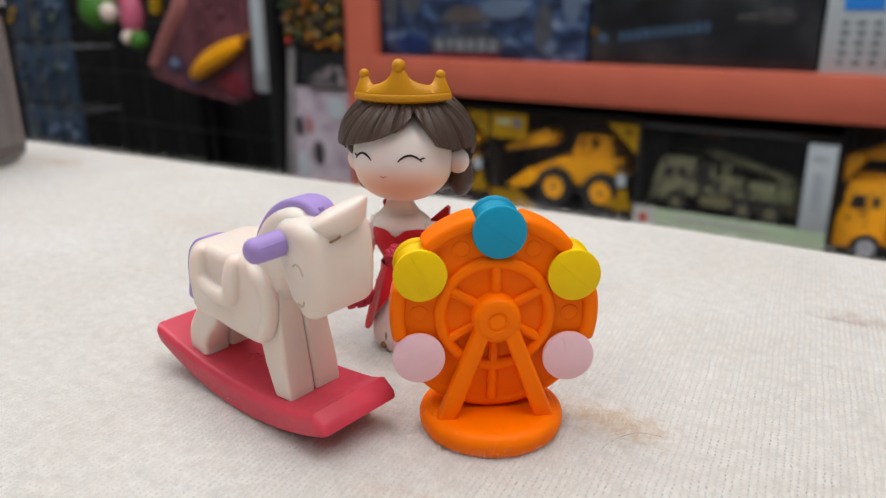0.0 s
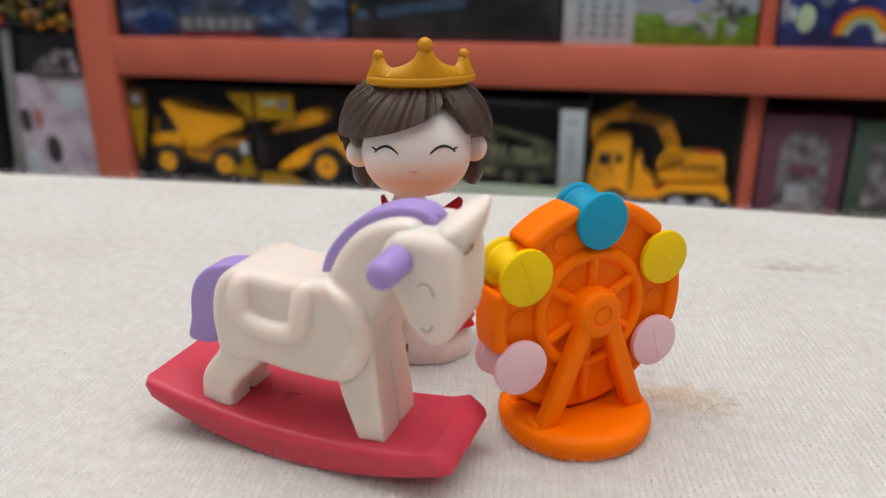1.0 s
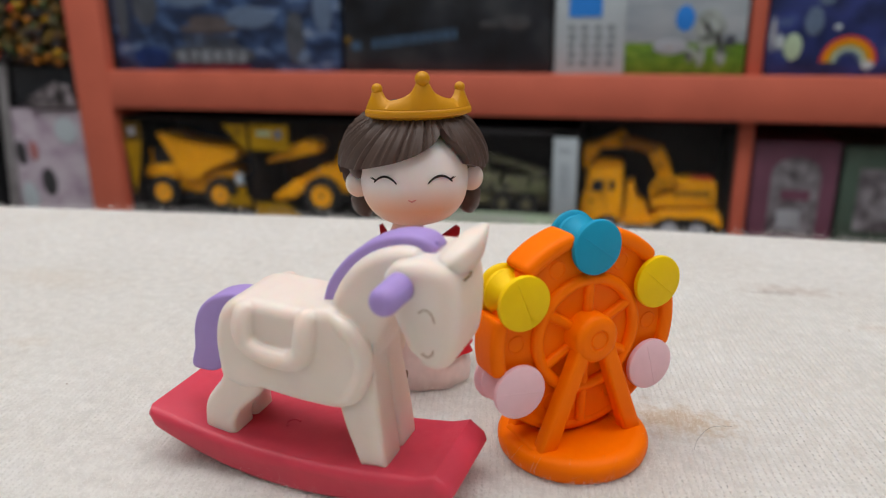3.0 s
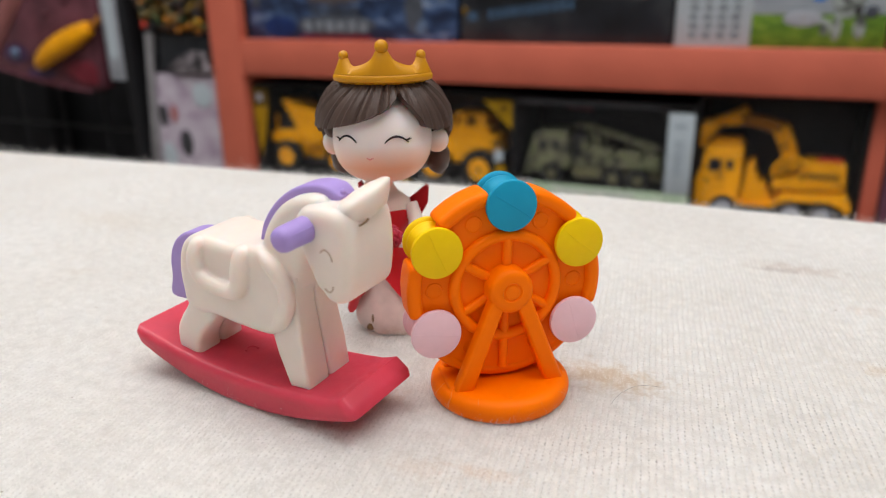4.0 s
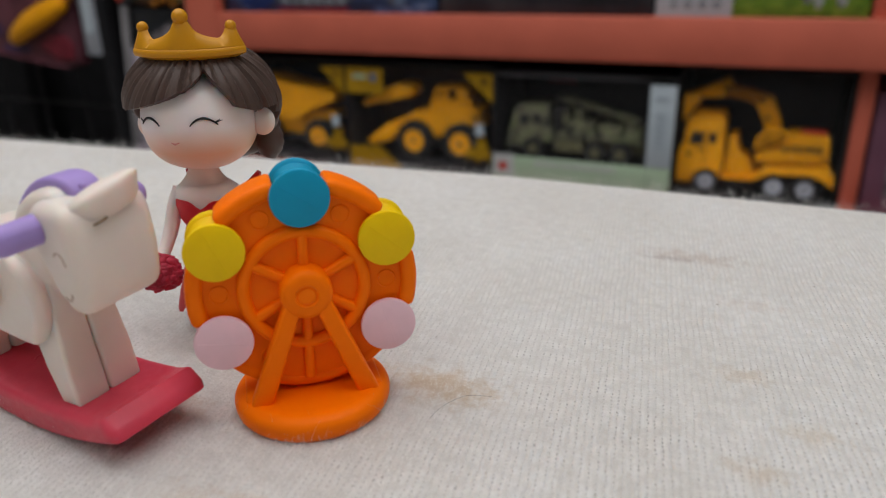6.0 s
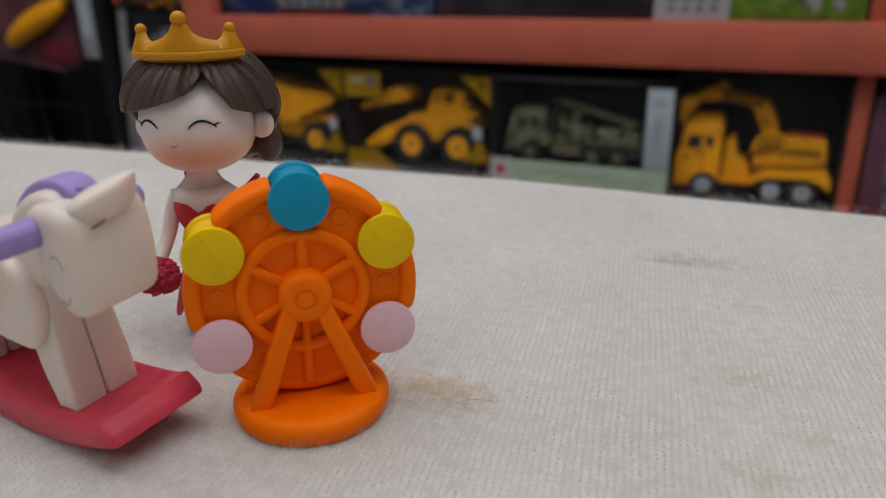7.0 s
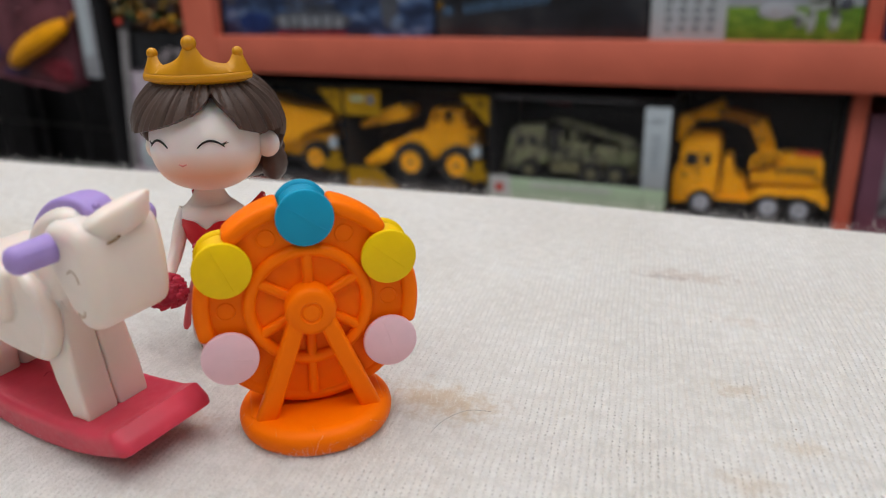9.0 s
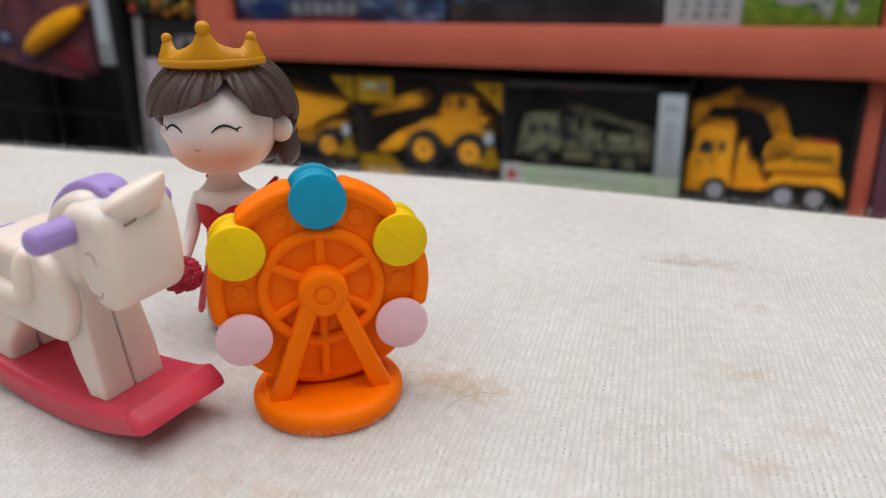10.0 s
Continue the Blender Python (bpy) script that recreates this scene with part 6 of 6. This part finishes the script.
DULLGREEN = solid("dull_green_sweet", (0.05, 0.09, 0.03), 0.45, cloud=60)
GREENTOY = solid("green_toy_plastic", (0.055, 0.19, 0.025), 0.4, cloud=60)
PINKTOY = solid("pink_toy_plastic", (0.55, 0.12, 0.20), 0.4, cloud=60)
STEELBLUE = solid("dusty_blue_pack", (0.03, 0.06, 0.11), 0.35, cloud=40, wear=0.4)


def wire_rack():
    t = thing("wire_rack", pose(0, 0, 0), "black wire display rack with a dark backing", "display rack")
    bx("backing", t, CLOTHBLACK, -3.2, -0.905, 1.30, 1.31, FLOOR, 0.9, 0.0)
    bx("post", t, CLOTHBLACK, -1.088, -1.070, 1.050, 1.09, FLOOR, 0.8, 0.002, "black rack post")
    bx("post", t, CLOTHBLACK, -1.78, -1.50, 1.20, 1.24, FLOOR, 0.8, 0.002, "black rack board")
    for k in range(9):
        x = -1.125 - 0.12 * k
        bm = bmesh.new()
        tube(bm, [(x, 1.13, FLOOR + 0.002), (x, 1.13, 0.7)], 0.003, 8)
        part("upright_wire", bm, WIRE, t)
    for k in range(7):
        z = -0.45 + 0.12 * k
        bm = bmesh.new()
        tube(bm, [(-2.2, 1.137, z), (-1.081, 1.137, z)], 0.003, 8)
        part("cross_wire", bm, WIRE, t)


wire_rack()


def hook(parent, x, y0, z, y1=1.13):
    bm = bmesh.new()
    tube(bm, [(x, y0 - 0.01, z + 0.012), (x, y0 - 0.004, z), (x, y1, z)], 0.0022, 8)
    part("hook", bm, GREYPL, parent, "thin metal hook")


def toy_pouch():
    t = thing("toy_pouch", pose(0, 0, 0), "plum plastic pouch with a yellow toy inside, hanging on rack", "toy pouch")
    outline = [(-1.345, 0.16), (-1.335, 0.08), (-1.372, 0.035), (-1.412, -0.010), (-1.452, -0.052), (-1.458, -0.072), (-1.446, -0.084), (-1.30, -0.110), (-1.172, -0.125), (-1.148, -0.114), (-1.136, 0.0), (-1.128, 0.16)]
    bm = bmesh.new()
    slab(bm, outline, 1.045, 1.085, 0.014, 4)
    part("pouch", bm, PLUMFILM, t)
    for pts, mt, nm in (([(-1.325, 1.042, 0.16), (-1.318, 1.042, 0.075), (-1.352, 1.040, 0.030), (-1.392, 1.040, -0.014), (-1.432, 1.040, -0.060)], PINKRIM, "broad pink edge"), ([(-1.442, 1.042, -0.078), (-1.30, 1.040, -0.105), (-1.172, 1.042, -0.120)], PLUMFILM, "plum edge seam")):
        bm = bmesh.new()
        c = curve_pts(pts, 5)
        tube(bm, c, [0.021 - 0.009 * i / len(c) for i in range(len(c))] if "broad" in nm else 0.003, 12, flat=0.5)
        part("seam", bm, mt, t, nm)
    bm = bmesh.new()
    c = curve_pts([(-1.300, 1.041, -0.074), (-1.285, 1.040, -0.064), (-1.249, 1.036, -0.046), (-1.205, 1.036, -0.028), (-1.171, 1.038, -0.014), (-1.146, 1.040, -0.004)], 5)
    n = len(c) - 1
    tube(bm, c, [0.005 + 0.021 * math.sin(math.pi * (0.06 + 0.86 * i / n)) ** 0.7 for i in range(n + 1)], 14, flat=0.7)
    part("yellow_toy", bm, AMBER, t, "yellow leaf-shaped toy seen through the film")
    bm = bmesh.new()
    tube(bm, curve_pts([(-1.150, 1.042, -0.006), (-1.134, 1.042, 0.004), (-1.124, 1.042, 0.014)], 4), [0.009] * 8 + [0.004], 10, flat=0.5)
    part("orange_stem", bm, BOOMBROWN, t, "dull orange stem seen through the film")
    blot("purple_toy", t, VIOLETFILM, -1.362, -0.054, 0.036, 0.019, 1.0437)
    blot("purple_toy", t, VIOLETFILM, -1.300, -0.090, 0.040, 0.010, 1.0437)
    bm = bmesh.new()
    ball(bm, (-1.362, 1.042, -0.053), (0.011, 0.006, 0.011), 16, 10)
    part("bead", bm, PALEBLUE, t, "pale blue bead")
    bm = bmesh.new()
    slab(bm, [(-1.236, -0.082), (-1.205, -0.066), (-1.165, -0.064), (-1.150, -0.078), (-1.152, -0.106), (-1.190, -0.108)], 1.0405, 1.046, 0.002, 2)
    part("red_toy", bm, PLUMRED, t, "red toy seen through the film")
    for x, z, r in ((-1.240, 0.070, 0.009), (-1.205, 0.048, 0.011), (-1.262, 0.020, 0.006)):
        bm = bmesh.new()
        ball(bm, (x, 1.043, z), (r, 0.004, r), 14, 8)
        part("film_crease", bm, PLUMFILM, t)
    hook(t, -1.25, 1.06, 0.15)
    t = thing("card_pack", pose(0, 0, 0), "narrow grey backing card hanging on the rack", "card pack")
    bx("card", t, GREYPL, -1.128, -1.085, 1.052, 1.060, -0.098, 0.16, 0.001)
    bx("print_line", t, WHITE, -1.12, -1.10, 1.0508, 1.0516, -0.06, 0.10, 0, "pale printed strip")
    hook(t, -1.105, 1.062, 0.14)


toy_pouch()


def hanging_toys():
    t = thing("toy_ball", pose(0, 0, 0), "green plastic ball toy hanging on the rack", "toy ball")
    bm = bmesh.new()
    ball(bm, (-1.625, 1.05, 0.058), (0.046, 0.045, 0.046), 28, 16)
    part("ball", bm, GREENTOY, t)
    bm = bmesh.new()
    ball(bm, (-1.558, 1.03, 0.052), (0.022, 0.02, 0.022), 18, 12)
    part("ball", bm, CREAM, t, "small cream ball")
    hook(t, -1.625, 1.05, 0.106, 1.2)
    t = thing("toy_set", pose(0, 0, 0), "pink and green small plastic toys hanging in a pack", "toy set")
    bm = bmesh.new()
    ball(bm, (-1.505, 1.05, 0.045), (0.028, 0.025, 0.05), 20, 12)
    ball(bm, (-1.522, 1.045, 0.085), (0.02, 0.02, 0.02), 16, 10)
    part("pink_toy", bm, PINKTOY, t)
    bm = bmesh.new()
    ball(bm, (-1.478, 1.04, -0.006), (0.024, 0.02, 0.02), 16, 10)
    part("green_toy", bm, GREENTOY, t)
    bm = bmesh.new()
    ball(bm, (-1.503, 1.035, -0.001), (0.018, 0.016, 0.016), 16, 10)
    part("cream_toy", bm, CREAM, t)
    bm = bmesh.new()
    tube(bm, [(-1.432, 1.06, 0.05), (-1.420, 1.06, 0.12)], 0.014, 12)
    part("yellow_toy", bm, AMBERPRINT, t)
    hook(t, -1.505, 1.05, 0.105, 1.2)
    rng = random.Random(8)
    for row in range(3):
        for c in range(3):
            x, z = -2.02 + 0.095 * c, 0.06 - 0.16 * row
            t = thing("blister_pack", pose(0, 0, 0), "dusty blue blister pack with small coloured toys on the rack", "blister pack", "blister packs")
            bx("card", t, STEELBLUE, x - 0.043, x + 0.043, 1.06, 1.064, z - 0.075, z + 0.075, 0.0008)
            for k in range(5):
                bm = bmesh.new()
                ball(bm, (x + rng.uniform(-0.025, 0.025), 1.052, z + rng.uniform(-0.05, 0.05)), (rng.uniform(0.007, 0.014), 0.008, rng.uniform(0.007, 0.014)), 12, 8)
                part("small_toy", bm, rng.choice([STEELBLUE, DIM, PALEBLUE, AMBERPRINT if row == 0 else DIM, TEALCARD]), t)
            hook(t, x, 1.062, z + 0.068, 1.2)


hanging_toys()


def sweets_and_box():
    t = thing("sweets_bag", pose(0, 0, 0), "bag of small red, yellow, green and white sweets", "sweets bag")
    bm = bmesh.new()
    rng = random.Random(4)
    for _ in range(620):
        ball(bm, (rng.uniform(-1.036, -0.896), rng.uniform(1.045, 1.075), rng.uniform(-0.008, 0.17)), rng.uniform(0.0035, 0.0075), 8, 6, rng.randrange(8))
    part("candy_fill", bm, [BOOMBROWN, OCHRE, OCHRE, KHAKIDARK, BLACK, BLACK, BROWNCARD, DULLGREEN], t, "many small coloured sweets", kind="stuff")
    bm = bmesh.new()
    for _ in range(14):
        ball(bm, (rng.uniform(-1.034, -0.898), rng.uniform(1.043, 1.048), rng.uniform(0.0, 0.17)), rng.uniform(0.004, 0.008), 8, 6, rng.randrange(3))
    part("candy_fill", bm, [BOOMBROWN, REDPRINT, AMBERPRINT], t, "a few brighter sweets", kind="stuff")
    bm = bmesh.new()
    slab(bm, [(-1.042, -0.020), (-0.894, -0.020), (-0.894, 0.18), (-1.042, 0.18)], 1.080, 1.088, 0.003, 2)
    part("bag_back", bm, BLACK, t)
    t = thing("dark_pack", pose(0, 0, 0), "dark folded plastic pack with mottled grey edges", "pack")
    bm = bmesh.new()
    slab(bm, [(-1.016, -0.014), (-0.896, -0.014), (-0.896, -0.058), (-0.93, -0.056), (-0.965, -0.074), (-1.018, -0.080)], 1.066, 1.10, 0.006, 3)
    part("pack", bm, NIGHT, t)
    bm = bmesh.new()
    slab(bm, [(-0.985, -0.064), (-0.962, -0.058), (-0.935, -0.040), (-0.905, -0.044), (-0.897, -0.080), (-0.985, -0.083)], 1.058, 1.0655, 0.003, 3)
    part("fold", bm, MOTTLE, t, "mottled grey folded film")
    t = thing("toy_box", pose(0, 0, 0), "lilac and white printed toy box with dark window shapes", "toy box")
    bm = bmesh.new()
    slab(bm, [(-1.066, FLOOR), (-1.066, -0.26), (-1.047, -0.086), (-0.894, -0.086), (-0.894, FLOOR)], 1.066, 1.20, 0.001, 2)
    part("carton", bm, LILAC, t)
    sl("side_flap", t, FLAPGREY, [(-1.064, -0.26), (-1.040, -0.012), (-1.020, -0.012), (-1.030, -0.080), (-1.044, -0.26)], 1.062, 1.0655, 0.0006, "pale grey upright flap")
    for x0, x1, za, zb, mt in ((-1.034, -1.014, -0.180, -0.140, DIMGREY), (-0.990, -0.962, -0.232, -0.186, DIMGREY), (-0.948, -0.906, -0.140, -0.098, WHITE), (-1.036, -1.004, -0.262, -0.212, WHITE), (-1.006, -0.990, -0.172, -0.140, PINKRIM), (-1.0, -0.90, -0.285, -0.258, PINKRIM)):
        blot("print_or_glint", t, mt, (x0 + x1) / 2, (za + zb) / 2, (x1 - x0) * 0.54, (zb - za) * 0.54, 1.0652)


sweets_and_box()


DREGS = printed("mixed_brown_contents", [(0.30, rgb(0.025, 0.022, 0.028)), (0.48, rgb(0.07, 0.055, 0.055)), (0.62, rgb(0.16, 0.10, 0.075)), (0.75, rgb(0.26, 0.22, 0.21))], 70, 4, (1, 1, 0.5), 0.6)


def plastic_jar():
    t = thing("plastic_jar", pose(-0.3035, 0.1535, 0.0003), "clear plastic jar with dark brown contents standing on the cloth", "jar")
    bm = bmesh.new()
    lathe(bm, [(0.001, 0.0), (0.031, 0.0), (0.0345, 0.003), (0.035, 0.008), (0.0345, 0.056), (0.033, 0.060), (0.0315, 0.060), (0.033, 0.055), (0.0335, 0.008), (0.001, 0.0025)], 48, caps=False)
    jar = part("jar", bm, JARGLASS, t, "cloudy clear plastic wall")
    jar.visible_shadow = False
    bm = bmesh.new()
    lathe(bm, [(0.001, 0.003), (0.0322, 0.0035), (0.0328, 0.020), (0.0318, 0.034), (0.027, 0.041), (0.016, 0.045), (0.001, 0.046)], 48)
    part("contents", bm, DREGS, t, "dark brown and grey contents")
    bm = bmesh.new()
    lathe(bm, [(0.034, 0.0605), (0.0365, 0.0605), (0.0365, 0.076), (0.035, 0.078), (0.001, 0.078)], 48)
    part("lid", bm, GREYPL, t, "translucent grey lid")


plastic_jar()
